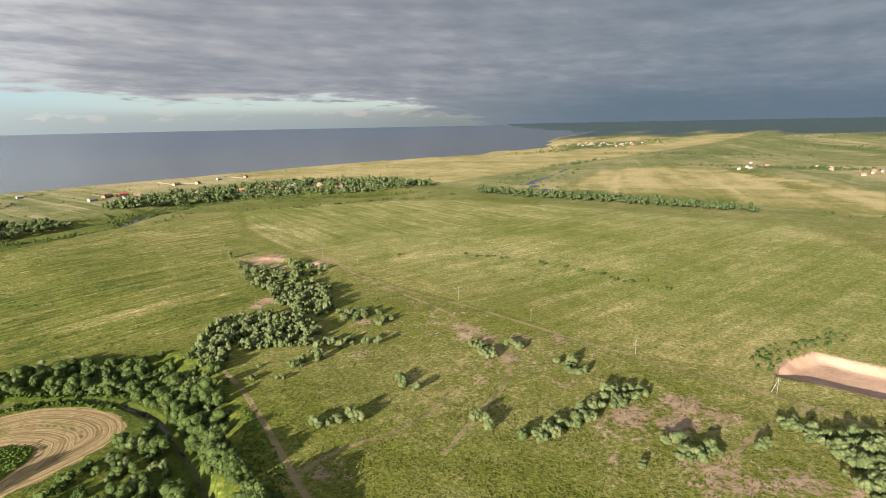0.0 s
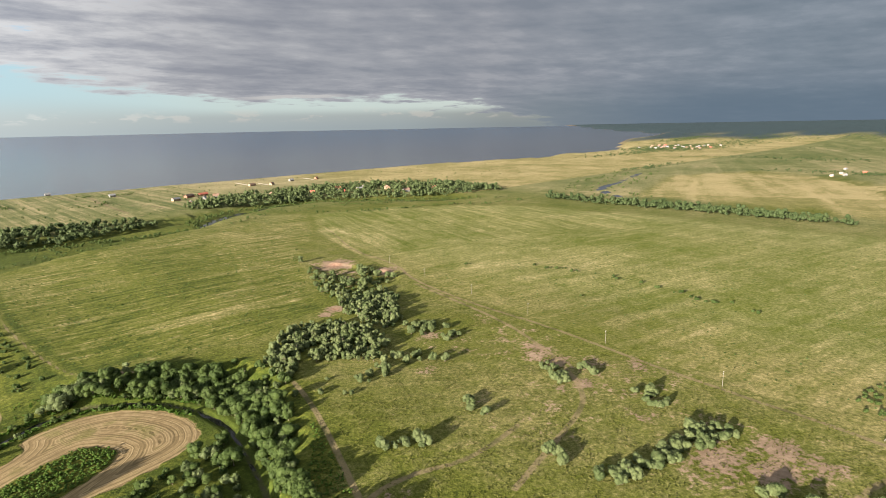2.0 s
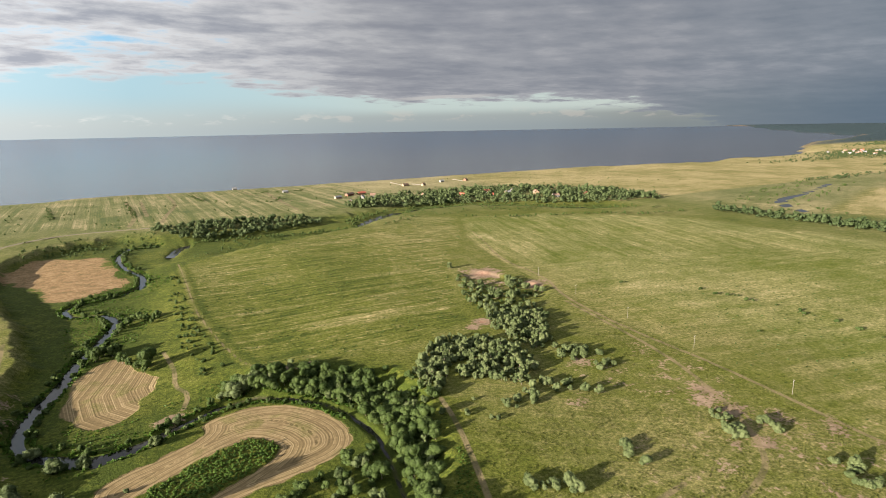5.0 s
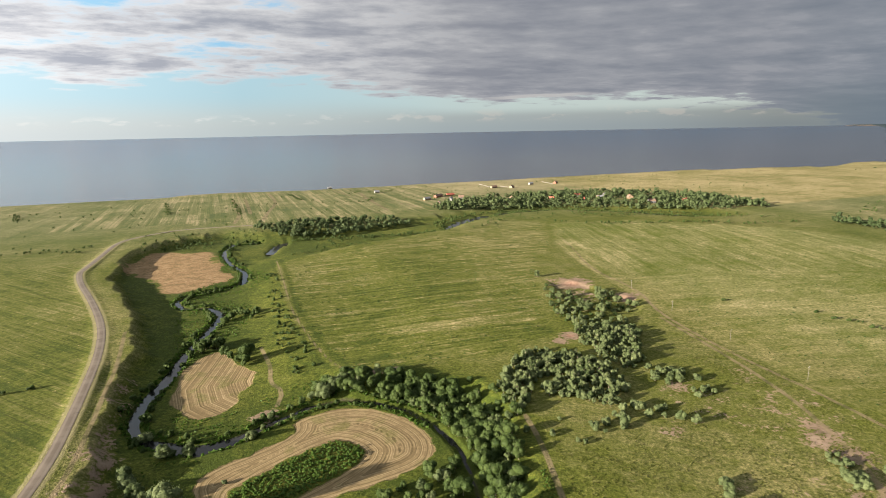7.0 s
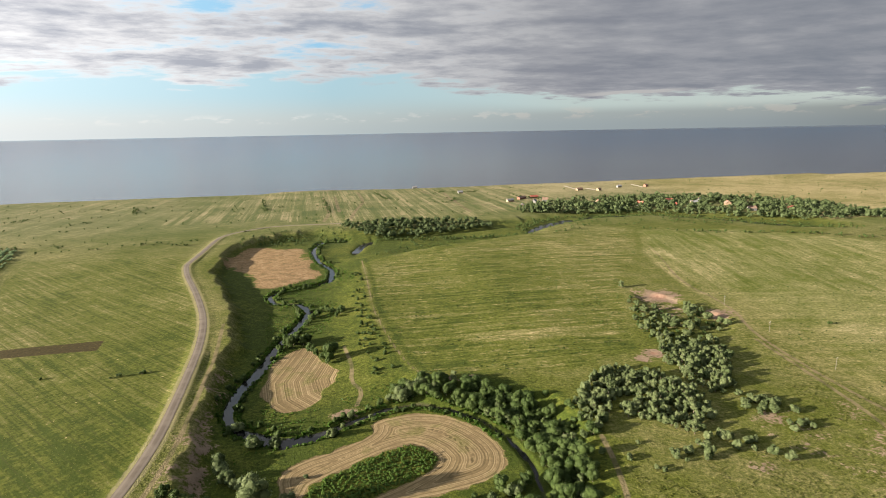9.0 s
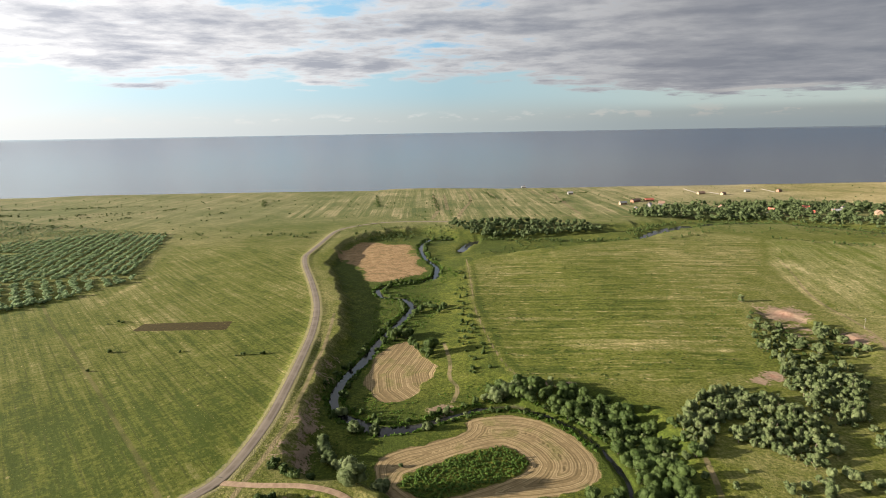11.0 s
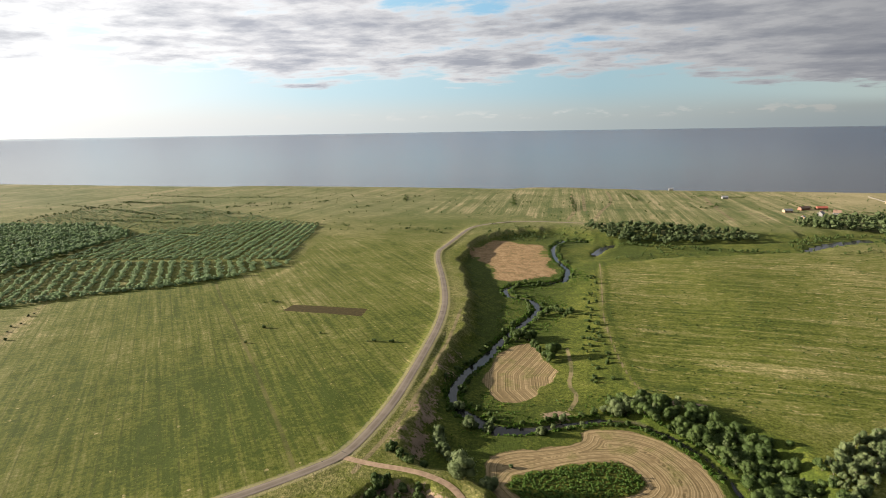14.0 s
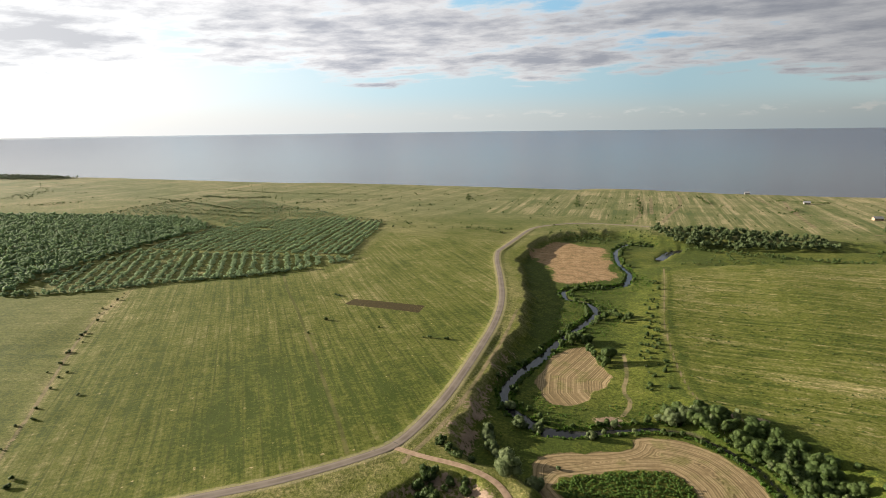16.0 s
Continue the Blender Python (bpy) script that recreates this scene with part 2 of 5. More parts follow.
# the ground: grass from lush to straw, bare earth, stubble in furrows, ruts
GROUND, t, b = material("ground_cover")
pos = t.n("ShaderNodeNewGeometry").outputs["Position"]
rowc, rowa, rowk = t.xyz(t.attr("rows"))
plough, weed, scorch = t.xyz(t.attr("plots"))
rut, verge, bank = t.xyz(t.attr("lines"))
bare, dry, tall = t.xyz(t.attr("cover"))
n40, n8 = t.noise(pos, 0.022, 4.0), t.noise(pos, 0.12, 4.0)
n2, n05 = t.noise(pos, 0.55, 3.0, 0.6), t.noise(pos, 2.2, 2.0, 0.6)
n200 = t.noise(pos, 0.006, 3.0)
cell = t.n("ShaderNodeTexVoronoi")
t.put(cell.inputs["Vector"], pos)
cell.inputs["Scale"].default_value = 1.2
tuft = cell.outputs["Distance"]
row = t.noise(t.join(t.math("MULTIPLY", rowc, 0.22), t.math("MULTIPLY", rowa, 0.012), 1.0), 1.0, 4.0, 0.65)
dash = t.step(t.noise(t.join(t.math("MULTIPLY", rowc, 0.42), t.math("MULTIPLY", rowa, 0.11), 2.0), 1.0, 4.0, 0.65), 0.56, 0.66)
spot = t.step(t.noise(pos, 0.28, 2.0), 0.69, 0.75)
dim = t.step(t.noise(t.join(t.math("MULTIPLY", rowc, 0.5), t.math("MULTIPLY", rowa, 0.11), 12.0), 1.0, 4.0, 0.7), 0.54, 0.68)
fine_row = t.noise(t.join(t.math("MULTIPLY", rowc, 1.1), t.math("MULTIPLY", rowa, 0.05), 5.0), 1.0, 2.0)
d = t.math("ADD", dry, t.math("MULTIPLY", t.math("SUBTRACT", n40, 0.5), 0.7))
d = t.math("ADD", d, t.math("MULTIPLY", t.math("SUBTRACT", n200, 0.5), 0.85))
d = t.math("ADD", d, t.math("MULTIPLY", t.math("SUBTRACT", n8, 0.5), 0.65))
d = t.math("ADD", d, t.math("MULTIPLY", t.math("SUBTRACT", n2, 0.5), 0.8))
d = t.math("SUBTRACT", d, t.math("MULTIPLY", dim, 0.15))
d = t.math("ADD", d, t.math("MULTIPLY", t.math("MULTIPLY", t.math("SUBTRACT", row, 0.5), 2.6), t.math("PINGPONG", rowk, 0.7)))
d = t.math("ADD", d, t.math("MULTIPLY", t.math("MULTIPLY", t.math("SUBTRACT", fine_row, 0.5), 0.8), t.math("PINGPONG", rowk, 0.7)))
tram = t.math("MULTIPLY", t.step(t.math("PINGPONG", t.math("ADD", rowc, t.math("MULTIPLY", n40, 3.0)), 5.6), 0.75, 0.3), t.step(rowk, 0.95, 1.05))
ridge = t.noise(t.join(t.math("MULTIPLY", rowc, 0.05), t.math("MULTIPLY", rowa, 0.4), 8.0), 1.0, 3.0, 0.65)
hay = t.step(rowk, 0.95, 1.05)
d = t.math("ADD", d, t.math("MULTIPLY", t.math("MULTIPLY", t.math("SUBTRACT", row, 0.5), 0.6), hay))
d = t.math("ADD", d, t.math("MULTIPLY", t.math("MULTIPLY", t.math("SUBTRACT", ridge, 0.5), 0.75), hay))
tram = t.math("MULTIPLY", tram, t.step(t.math("ADD", n8, t.math("MULTIPLY", n40, 0.6)), 0.6, 0.95))
d = t.math("ADD", d, t.math("MULTIPLY", t.math("MULTIPLY", dash, 0.42), t.math("MULTIPLY", t.step(rowk, 0.3, 0.60), t.step(rowk, 1.05, 0.95))))
d = t.math("ADD", d, t.math("MULTIPLY", t.math("MULTIPLY", spot, 0.6), t.step(rowk, 0.95, 1.05)))
strip = t.n("ShaderNodeTexWhiteNoise", noise_dimensions="2D")
t.put(strip.inputs["Vector"], t.join(t.math("FLOOR", t.math("ADD", t.math("DIVIDE", rowc, 5.0), t.math("MULTIPLY", n200, 2.0))), t.math("FLOOR", t.math("DIVIDE", rowa, 5.5)), 0.0))
allot = t.math("MULTIPLY", t.step(rowk, 0.43, 0.47), t.step(rowk, 0.57, 0.53))
d = t.math("ADD", d, t.math("MULTIPLY", t.math("MULTIPLY", t.math("SUBTRACT", strip.outputs["Value"], 0.5), 0.36), allot))
d = t.math("SUBTRACT", d, t.math("MULTIPLY", tram, 0.2))
col = t.ramp(d, [(0.0, (0.038, 0.052, 0.008)), (0.28, (0.075, 0.083, 0.014)), (0.5, (0.102, 0.103, 0.030)),
                 (0.75, (0.166, 0.145, 0.060)), (1.0, (0.275, 0.225, 0.118))])
# Far coastal and eastern grass greyed: distance haze painted into the colour
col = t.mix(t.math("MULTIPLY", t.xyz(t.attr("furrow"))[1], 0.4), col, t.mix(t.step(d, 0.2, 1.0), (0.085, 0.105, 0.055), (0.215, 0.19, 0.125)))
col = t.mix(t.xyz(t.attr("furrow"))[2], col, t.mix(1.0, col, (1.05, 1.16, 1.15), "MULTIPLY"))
col = t.mix(t.math("MULTIPLY", tram, 0.45), col, (0.055, 0.056, 0.016))
# Where tall passes 1, haze and cloud shade are painted on the far ground
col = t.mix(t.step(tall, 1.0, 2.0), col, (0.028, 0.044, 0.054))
grain = t.ramp(t.math("ADD", t.math("MULTIPLY", n05, 0.42), t.math("MULTIPLY", n2, 0.58)),
               [(0.3, (0.42, 0.46, 0.42)), (0.70, (1.46, 1.43, 1.42))])
rough_sward = t.math("ADD", 0.12, t.math("MULTIPLY", tall, 0.85), 0.0, True)
col = t.mix(rough_sward, col, t.mix(1.0, col, grain, "MULTIPLY"))
col = t.mix(rough_sward, col, t.mix(1.0, col, t.ramp(tuft, [(0.15, (1.16, 1.15, 1.13)), (0.75, (0.70, 0.72, 0.70))]), "MULTIPLY"))
# bare earth
soil = t.ramp(t.math("ADD", t.math("MULTIPLY", n8, 0.6), t.math("MULTIPLY", n2, 0.4)),
              [(0.3, (0.095, 0.068, 0.046)), (0.55, (0.165, 0.118, 0.082)), (0.75, (0.27, 0.20, 0.148))])
soil = t.mix(t.step(bare, 0.80, 0.98), soil, t.ramp(n2, [(0.3, (0.14, 0.078, 0.052)), (0.7, (0.26, 0.165, 0.12))]))
soil = t.mix(t.step(bare, 1.1, 1.2), soil, t.ramp(n8, [(0.3, (0.20, 0.128, 0.090)), (0.7, (0.28, 0.19, 0.14))]))
bm_ = t.step(t.math("ADD", bare, t.math("MULTIPLY", t.math("SUBTRACT", t.math("ADD", n8, n2), 1.0), 1.25)), 0.42, 0.66)
col = t.mix(bm_, col, soil)
# mown or ploughed plots: furrows follow the plot's rim
inside = t.step(t.math("ADD", plough, t.math("ADD", t.math("MULTIPLY", t.math("SUBTRACT", n2, 0.5), 1.6), t.math("MULTIPLY", t.math("SUBTRACT", n8, 0.5), 6.5))), 0.6, -0.6)
fur = t.xyz(t.attr("furrow"))[0]
wave = t.math("MULTIPLY", t.math("SUBTRACT", t.noise(t.join(t.math("ADD", t.math("MULTIPLY", fur, 1.5), t.math("MULTIPLY", n40, 1.2)), t.math("MULTIPLY", n8, 1.1), 0.0), 1.0, 1.0, 0.5), 0.5), 4.6)
furrow = t.math("ADD", t.math("MULTIPLY", t.math("MULTIPLY", wave, 0.3), t.step(n8, 0.2, 0.5)), t.math("ADD", t.math("MULTIPLY", n2, 0.35), t.math("ADD", t.math("MULTIPLY", n40, 0.3), t.math("MULTIPLY", n8, 0.3))))
stub = t.ramp(furrow, [(0.12, (0.066, 0.050, 0.024)), (0.45, (0.140, 0.102, 0.052)), (0.85, (0.265, 0.202, 0.115))])
green = t.step(t.math("ADD", t.math("MULTIPLY", n8, 0.6), t.math("MULTIPLY", n40, 0.4)), 0.52, 0.66)
col = t.mix(t.math("MULTIPLY", inside, t.math("SUBTRACT", 1.0, t.math("MULTIPLY", green, 0.55))), col, stub)
# the scorched, reddish plot and the dark strip
sc = t.step(t.math("ADD", scorch, t.math("ADD", t.math("MULTIPLY", t.math("SUBTRACT", n40, 0.5), 46.0), t.math("MULTIPLY", t.math("SUBTRACT", n8, 0.5), 16.0))), 2.0, -2.0)
col = t.mix(t.math("MULTIPLY", sc, 0.85), col, t.ramp(t.math("ADD", t.math("MULTIPLY", n8, 0.5), t.math("MULTIPLY", n2, 0.5)),
            [(0.35, (0.105, 0.078, 0.034)), (0.5, (0.195, 0.122, 0.066)), (0.68, (0.285, 0.195, 0.115))]))
wd = t.step(t.math("ADD", weed, t.math("MULTIPLY", t.math("SUBTRACT", n2, 0.5), 1.2)), 0.4, -0.4)
col = t.mix(wd, col, t.ramp(n2, [(0.3, (0.028, 0.022, 0.008)), (0.7, (0.050, 0.038, 0.014))]))
# worn tracks; in the hay meadow the ruts' own shade is painted dark
rr = t.math("ADD", rut, t.math("MULTIPLY", t.math("SUBTRACT", n2, 0.5), 0.7))
groove = t.math("MULTIPLY", t.step(rr, 1.4, 0.8), t.step(rr, 0.0, 0.4, 0.5, 1.0))
worn = t.mix(t.step(n8, 0.35, 0.55), (0.070, 0.060, 0.030), (0.160, 0.122, 0.073))
worn = t.mix(t.step(rowk, 0.95, 1.05), worn, t.mix(t.step(n40, 0.45, 0.55), (0.045, 0.047, 0.013), (0.09, 0.08, 0.03)))
col = t.mix(t.math("MULTIPLY", groove, 0.75), col, worn)
# dusty verge of the roads
vv = t.math("ADD", verge, t.math("MULTIPLY", t.math("SUBTRACT", n2, 0.5), 3.0))
col = t.mix(t.math("MULTIPLY", t.step(vv, 1.5, 0.2), 0.5), col, (0.235, 0.20, 0.115))
# wet mud by the water
col = t.mix(t.math("MULTIPLY", t.step(bank, 1.3, 0.2), 0.8), col, (0.045, 0.04, 0.026))
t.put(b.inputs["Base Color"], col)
hgt = t.math("ADD", t.math("MULTIPLY", n05, 0.3), t.math("ADD", t.math("MULTIPLY", n2, 0.9), t.math("MULTIPLY", n8, 1.3)))
hgt = t.math("ADD", hgt, t.math("MULTIPLY", t.math("MULTIPLY", wave, inside), 0.45))
hgt = t.math("SUBTRACT", hgt, t.math("MULTIPLY", tuft, 0.4))
hgt = t.math("MULTIPLY", hgt, t.math("ADD", 0.15, t.math("MULTIPLY", rough_sward, 0.85)))
hgt = t.math("MULTIPLY", hgt, t.math("SUBTRACT", 1.0, t.math("MULTIPLY", inside, 0.8)))
t.put(b.inputs["Normal"], t.bump(hgt, 0.6, 0.5))
b.inputs["Roughness"].default_value = 0.95
b.inputs["Specular IOR Level"].default_value = 0.08

# ---------------------------------------------------------------- the lie of the land
def seg_dist(x, y, pts, closed=False, widths=None):
    """Distance to a line of points, the side's sign, and the width interpolated along it."""
    best = np.full(x.shape, 1e9)
    side, wid = np.zeros(x.shape), np.zeros(x.shape)
    run = np.zeros(x.shape)
    n, start = len(pts), 0.0
    for i in range(n if closed else n - 1):
        (ax, ay), (bx, by) = pts[i], pts[(i + 1) % n]
        ux, uy = bx - ax, by - ay
        ll = ux * ux + uy * uy
        f = np.clip(((x - ax) * ux + (y - ay) * uy) / ll, 0, 1)
        q = np.hypot(x - ax - f * ux, y - ay - f * uy)
        near = q < best
        best = np.where(near, q, best)
        side = np.where(near, np.sign(ux * (y - ay) - uy * (x - ax)), side)
        run = np.where(near, start + f * math.sqrt(ll), run)
        if widths:
            wid = np.where(near, widths[i] + f * (widths[(i + 1) % n] - widths[i]), wid)
        start += math.sqrt(ll)
    return best, side, wid, run


def poly_dist(x, y, pts):
    """Signed distance to a polygon: below zero inside."""
    q = seg_dist(x, y, pts, True)[0]
    ins = np.zeros(x.shape, bool)
    for (ax, ay), (bx, by) in zip(pts, pts[1:] + pts[:1]):
        cross = (ay > y) != (by > y)
        ins ^= cross & (x < (bx - ax) * (y - ay) / (by - ay + 1e-12) + ax)
    return np.where(ins, -q, q)


def smooth(pts, rounds=2):
    """Round the corners of a line."""
    for _ in range(rounds):
        out = [pts[0]]
        for (ax, ay), (bx, by) in zip(pts, pts[1:]):
            out += [(0.75 * ax + 0.25 * bx, 0.75 * ay + 0.25 * by), (0.25 * ax + 0.75 * bx, 0.25 * ay + 0.75 * by)]
        pts = out + [pts[-1]]
    return pts


def smooth_ring(pts, rounds=2):
    for _ in range(rounds):
        out = []
        for (ax, ay), (bx, by) in zip(pts, pts[1:] + pts[:1]):
            out += [(0.75 * ax + 0.25 * bx, 0.75 * ay + 0.25 * by), (0.25 * ax + 0.75 * bx, 0.25 * ay + 0.75 * by)]
        pts = out
    return pts


def ease(v, a, b):
    s = np.clip((v - a) / (b - a), 0, 1)
    return s * s * (3 - 2 * s)


TABLES = {}


def wobble(x, y, size, seed=0):
    """Smooth value noise in -1..1, for arrays."""
    if seed not in TABLES:
        TABLES[seed] = np.random.RandomState(seed).rand(256, 256) * 2 - 1
    tab = TABLES[seed]
    fx, fy = x / size + 1000.5, y / size + 1000.5
    ix, iy = np.floor(fx).astype(int), np.floor(fy).astype(int)
    ax, ay = fx - ix, fy - iy
    ax, ay = ax * ax * (3 - 2 * ax), ay * ay * (3 - 2 * ay)
    g = lambda i, j: tab[i % 256, j % 256]
    return ((g(ix, iy) * (1 - ax) + g(ix + 1, iy) * ax) * (1 - ay)
            + (g(ix, iy + 1) * (1 - ax) + g(ix + 1, iy + 1) * ax) * ay)


ROAD = smooth([(-190, 98), (-150, 131), (-128, 150), (-112, 163), (-97, 178), (-85, 192), (-76, 204), (-73, 222), (-71, 250),
               (-72, 278), (-74, 318), (-77, 360), (-85, 410), (-104, 474), (-127, 540), (-136, 578), (-135, 592), (-133, 640),
               (-132, 702), (-128, 727), (-113, 750), (-88, 772), (-60, 782), (-25, 780), (20, 776)])
SIDE = smooth([(-76, 203), (-62, 201), (-48, 201), (-36, 199), (-27, 195), (-20, 186), (-16, 172), (-16, 150)])
RIVER_LINE = [(24, 690), (-8, 697), (-20, 645), (-12, 590), (2, 553), (0, 510), (-15, 498), (-40, 490), (-50, 476), (-43, 455),
              (-24, 449), (-15, 428), (-21, 403), (-32, 368), (-40, 328), (-48, 303), (-50, 283), (-44, 267), (-31, 256),
              (-20, 250), (-8, 252), (10, 262), (26, 270), (42, 271), (56, 263), (68, 250), (76, 232), (79, 212), (77, 196),
              (72, 170), (64, 140), (58, 95)]
RIVER_WIDE = [2, 5, 5, 3, 4, 6, 3, 2, 2, 3, 4.6, 4.8, 4, 3.4, 4, 4, 2.6, 1.5, 5, 6.5, 4.5, 1, 0.6, 0.4, 0.3, 0.2, 0, 0, 0, 0, 0, 0]
BEND = [(240, 655), (262, 684), (285, 708), (325, 735), (377, 752), (440, 745), (495, 716), (530, 672), (580, 620)]
BEND_WIDE = [7, 12, 13, 9, 5, 5, 5, 10, 5]
POND = [(27, 622), (33, 645), (40, 664), (50, 676)]
FAR_RIVER = [(1160, 575), (1022, 534), (930, 508), (873, 500), (822, 480), (792, 454), (764, 420), (742, 380)]
FAR_WIDE = [5, 6, 8, 11, 13, 12, 8, 4]
VALLEY = [(-109, 600), (-108, 549), (-90, 495), (-73, 428), (-64, 389), (-60, 356), (-63, 333), (-62, 305), (-60, 278),
          (-58, 255), (-59, 232), (-58, 216), (-46, 208), (-32, 205), (-16, 196), (-8, 172), (-4, 120), (20, 80), (60, 84),
          (64, 112), (71, 139), (80, 154), (92, 172), (102, 194), (107, 210), (112, 228), (107, 252), (93, 268), (75, 279), (50, 281),
          (43, 306), (35, 342), (30, 383), (28, 420), (30, 481), (27, 532), (40, 560), (90, 592), (230, 636), (262, 660)]
VALLEY_N = [(300, 690), (377, 725), (450, 718), (510, 660), (560, 590), (640, 560), (640, 640), (560, 720), (460, 800),
            (360, 800), (250, 745), (150, 720), (60, 722), (-20, 742), (-80, 715), (-112, 650)]
VALLEY = VALLEY + VALLEY_N
OXBOW = smooth_ring([(-22, 226), (-13, 234), (2, 239), (15, 246), (19, 252), (17, 257), (27, 261), (42, 262), (55, 256),
                     (66, 241), (71, 226), (69, 213), (62, 205), (44, 201), (28, 200), (14, 196), (-4, 187), (-18, 206)], 1)
WEDGE = smooth_ring([(-14, 214), (8, 227), (28, 236), (35, 237), (44, 224), (41, 218), (30, 211), (16, 205), (0, 199)], 1)
ROUND_PLOT = smooth_ring([(-24, 354), (-15, 358), (-9, 346), (-6, 334), (4, 320), (2, 308), (-4, 296), (-6, 284), (-20, 275), (-28, 282), (-34, 294),
                          (-37, 306), (-34, 320), (-35, 333)], 1)
RED_PLOT = smooth_ring([(-106, 604), (-100, 640), (-90, 684), (-60, 668), (-34, 664), (-30, 630), (-20, 600), (-22, 570), (-12, 532), (-26, 520), (-40, 504), (-62, 502), (-70, 530), (-82, 560)], 1)
DARK_STRIP = [(-198, 365), (-198, 379), (-138, 382), (-136, 366)]
TRACKS = [
    smooth([(31, 574), (32, 512), (31, 451), (30, 415), (35, 358), (40, 321), (48, 291), (53, 274)]),
    smooth([(-92, 192), (-111, 215), (-130, 236), (-169, 281), (-204, 319), (-229, 347), (-262, 380), (-300, 425)]),
    smooth([(338, 560), (312, 487), (278, 408), (276, 345), (253, 299), (243, 232), (240, 178), (236, 134), (230, 85),
            (226, 36), (218, -20)]),
    smooth([(248, 290), (239, 234), (227, 186), (208, 143), (192, 122), (180, 113), (160, 108), (120, 100)]),
    smooth([(76, 104), (84, 129), (92, 151), (102, 181), (107, 199), (110, 214)]),
    smooth([(83, 127), (93, 129), (106, 127), (122, 120), (150, 122)]),
    smooth([(130, 28), (152, 29), (168, 28), (196, 25), (226, 10)]),
    smooth([(8, 350), (12, 320), (10, 302), (16, 290), (12, 276)]),
    smooth([(-68, 195), (-64, 222), (-62, 250), (-64, 300), (-65, 345), (-70, 395)]),
    smooth([(-222, 134), (-258, 174), (-318, 236), (-355, 280), (-394, 343)]),
    smooth([(20, 776), (90, 790), (205, 822), (226, 776), (268, 799), (332, 806), (420, 900)]),
    smooth([(30, 815), (40, 900), (60, 1000), (55, 1150)]),
    smooth([(-12, 1087), (-6, 980), (0, 876), (-9, 800)]),
    smooth([(223, 1104), (212, 1000), (210, 828)]),
    smooth([(9, 1093), (15, 879)]),
    smooth([(180, 1150), (200, 1000), (250, 900), (262, 838)]),
]
COAST = [(-5200, 900), (-3000, 1030), (-1900, 1120), (-1600, 1150), (-1250, 1168), (-860, 1180), (-400, 1206), (0, 1222),
         (500, 1205), (870, 1202), (1175, 1192), (1440, 1140), (1560, 1098), (1690, 1150), (2000, 1142), (2190, 1155),
         (2400, 1290), (2634, 1410), (2940, 1540), (3552, 1600), (4100, 2600), (5200, 3600)]


def coast_y(x):
    return np.interp(x, [c[0] for c in COAST], [c[1] for c in COAST]) + 6 * wobble(x, x * 0, 60, 5)


def far_rise(x, y):
    """Bends the far land and water up, so the camera sees the skyline at the right height, some five kilometres out."""
    r = np.minimum(np.hypot(x, y), 4900)
    return 93.0 * (np.clip(r - 2300, 0, None) / 2650.0) ** 2


def land(x, y):
    """Height of the ground."""
    x, y = np.asarray(x, float), np.asarray(y, float)
    z = 0.5 * wobble(x, y, 70, 1) + 0.16 * wobble(x, y, 12, 2)
    v = poly_dist(x, y, VALLEY) + 2.6 * wobble(x, y, 16, 3) + 2.2 * wobble(x, y, 5, 4)
    depth = 7.0 - 3.0 * ease(x, 60, 220)
    east = ease(x, -20, 30) * ease(y, 272, 305) * (1 - ease(x, 50, 90))
    # the big field dips towards the valley, so that its own brow there is low
    dip = 3.0 * ease(x, -30, 10) * (1 - ease(x, 45, 150)) * ease(y, 268, 310) * (1 - ease(y, 560, 680))
    z, depth = z - dip, depth - dip
    steep = np.where(x < 10, 1 - (1 - np.clip(-v / 13, 0, 1)) ** 2, ease(-v, 0, 15))
    z = z - depth * (steep * (1 - east) + np.clip(-v / 46, 0, 1) * east)
    # quarries and the old clay pit below the side road
    q = poly_dist(x, y, PIT_SIDE)
    z = z - 3.5 * np.clip((-q + 1.5 * wobble(x, y, 6, 9)) / 3.5, 0, 1)
    q = poly_dist(x, y, PIT_RED)
    z = z - 1.3 * ease(-q + 2 * wobble(x, y, 9, 8), 0, 6)
    q = poly_dist(x, y, PIT_PALE)
    z = z - 3.0 * ease(-q + 1.0 * wobble(x, y, 9, 8), 0, 6)
    for line, wide in ((RIVER_LINE, RIVER_WIDE), (BEND, BEND_WIDE), (POND, [7] * 4), (FAR_RIVER, FAR_WIDE)):
        q, _, w, _ = seg_dist(x, y, line, False, wide)
        q = q - w / 2 + 0.8 * wobble(x, y, 7, 6)
        wl = {id(FAR_RIVER): -0.5, id(BEND): -4.6}.get(id(line), WATER_Z)
        bed = wl - 1.0
        z = np.where(q < 5, np.minimum(z, bed + (z - bed) * ease(q, -0.6, 2.2)), z)
    # roads lie on a low bank
    q = seg_dist(x, y, ROAD)[0]
    z = z + (0.45 - z) * ease(-q, -7, -4)
    q, _, _, run = seg_dist(x, y, SIDE)
    z = z + (0.3 - 6.0 * ease(run, 30, 110) - z) * ease(-q, -6, -2.4)
    sea = y - coast_y(x)
    z = z - 14 * ease(sea, -6, 26)
    return z + far_rise(x, y)


WATER_Z = -7.9
PIT_RED = [(225, 392), (243, 392), (258, 352), (262, 322), (240, 300), (222, 310), (212, 350)]
PIT_SIDE = [(-66, 176), (-58, 190), (-50, 196), (-38, 195), (-28, 188), (-22, 174), (-24, 150), (-60, 150)]
PIT_PALE = [(244, 28), (263, 26), (281, 18), (280, -8), (284, -30), (262, -40), (246, -12)]


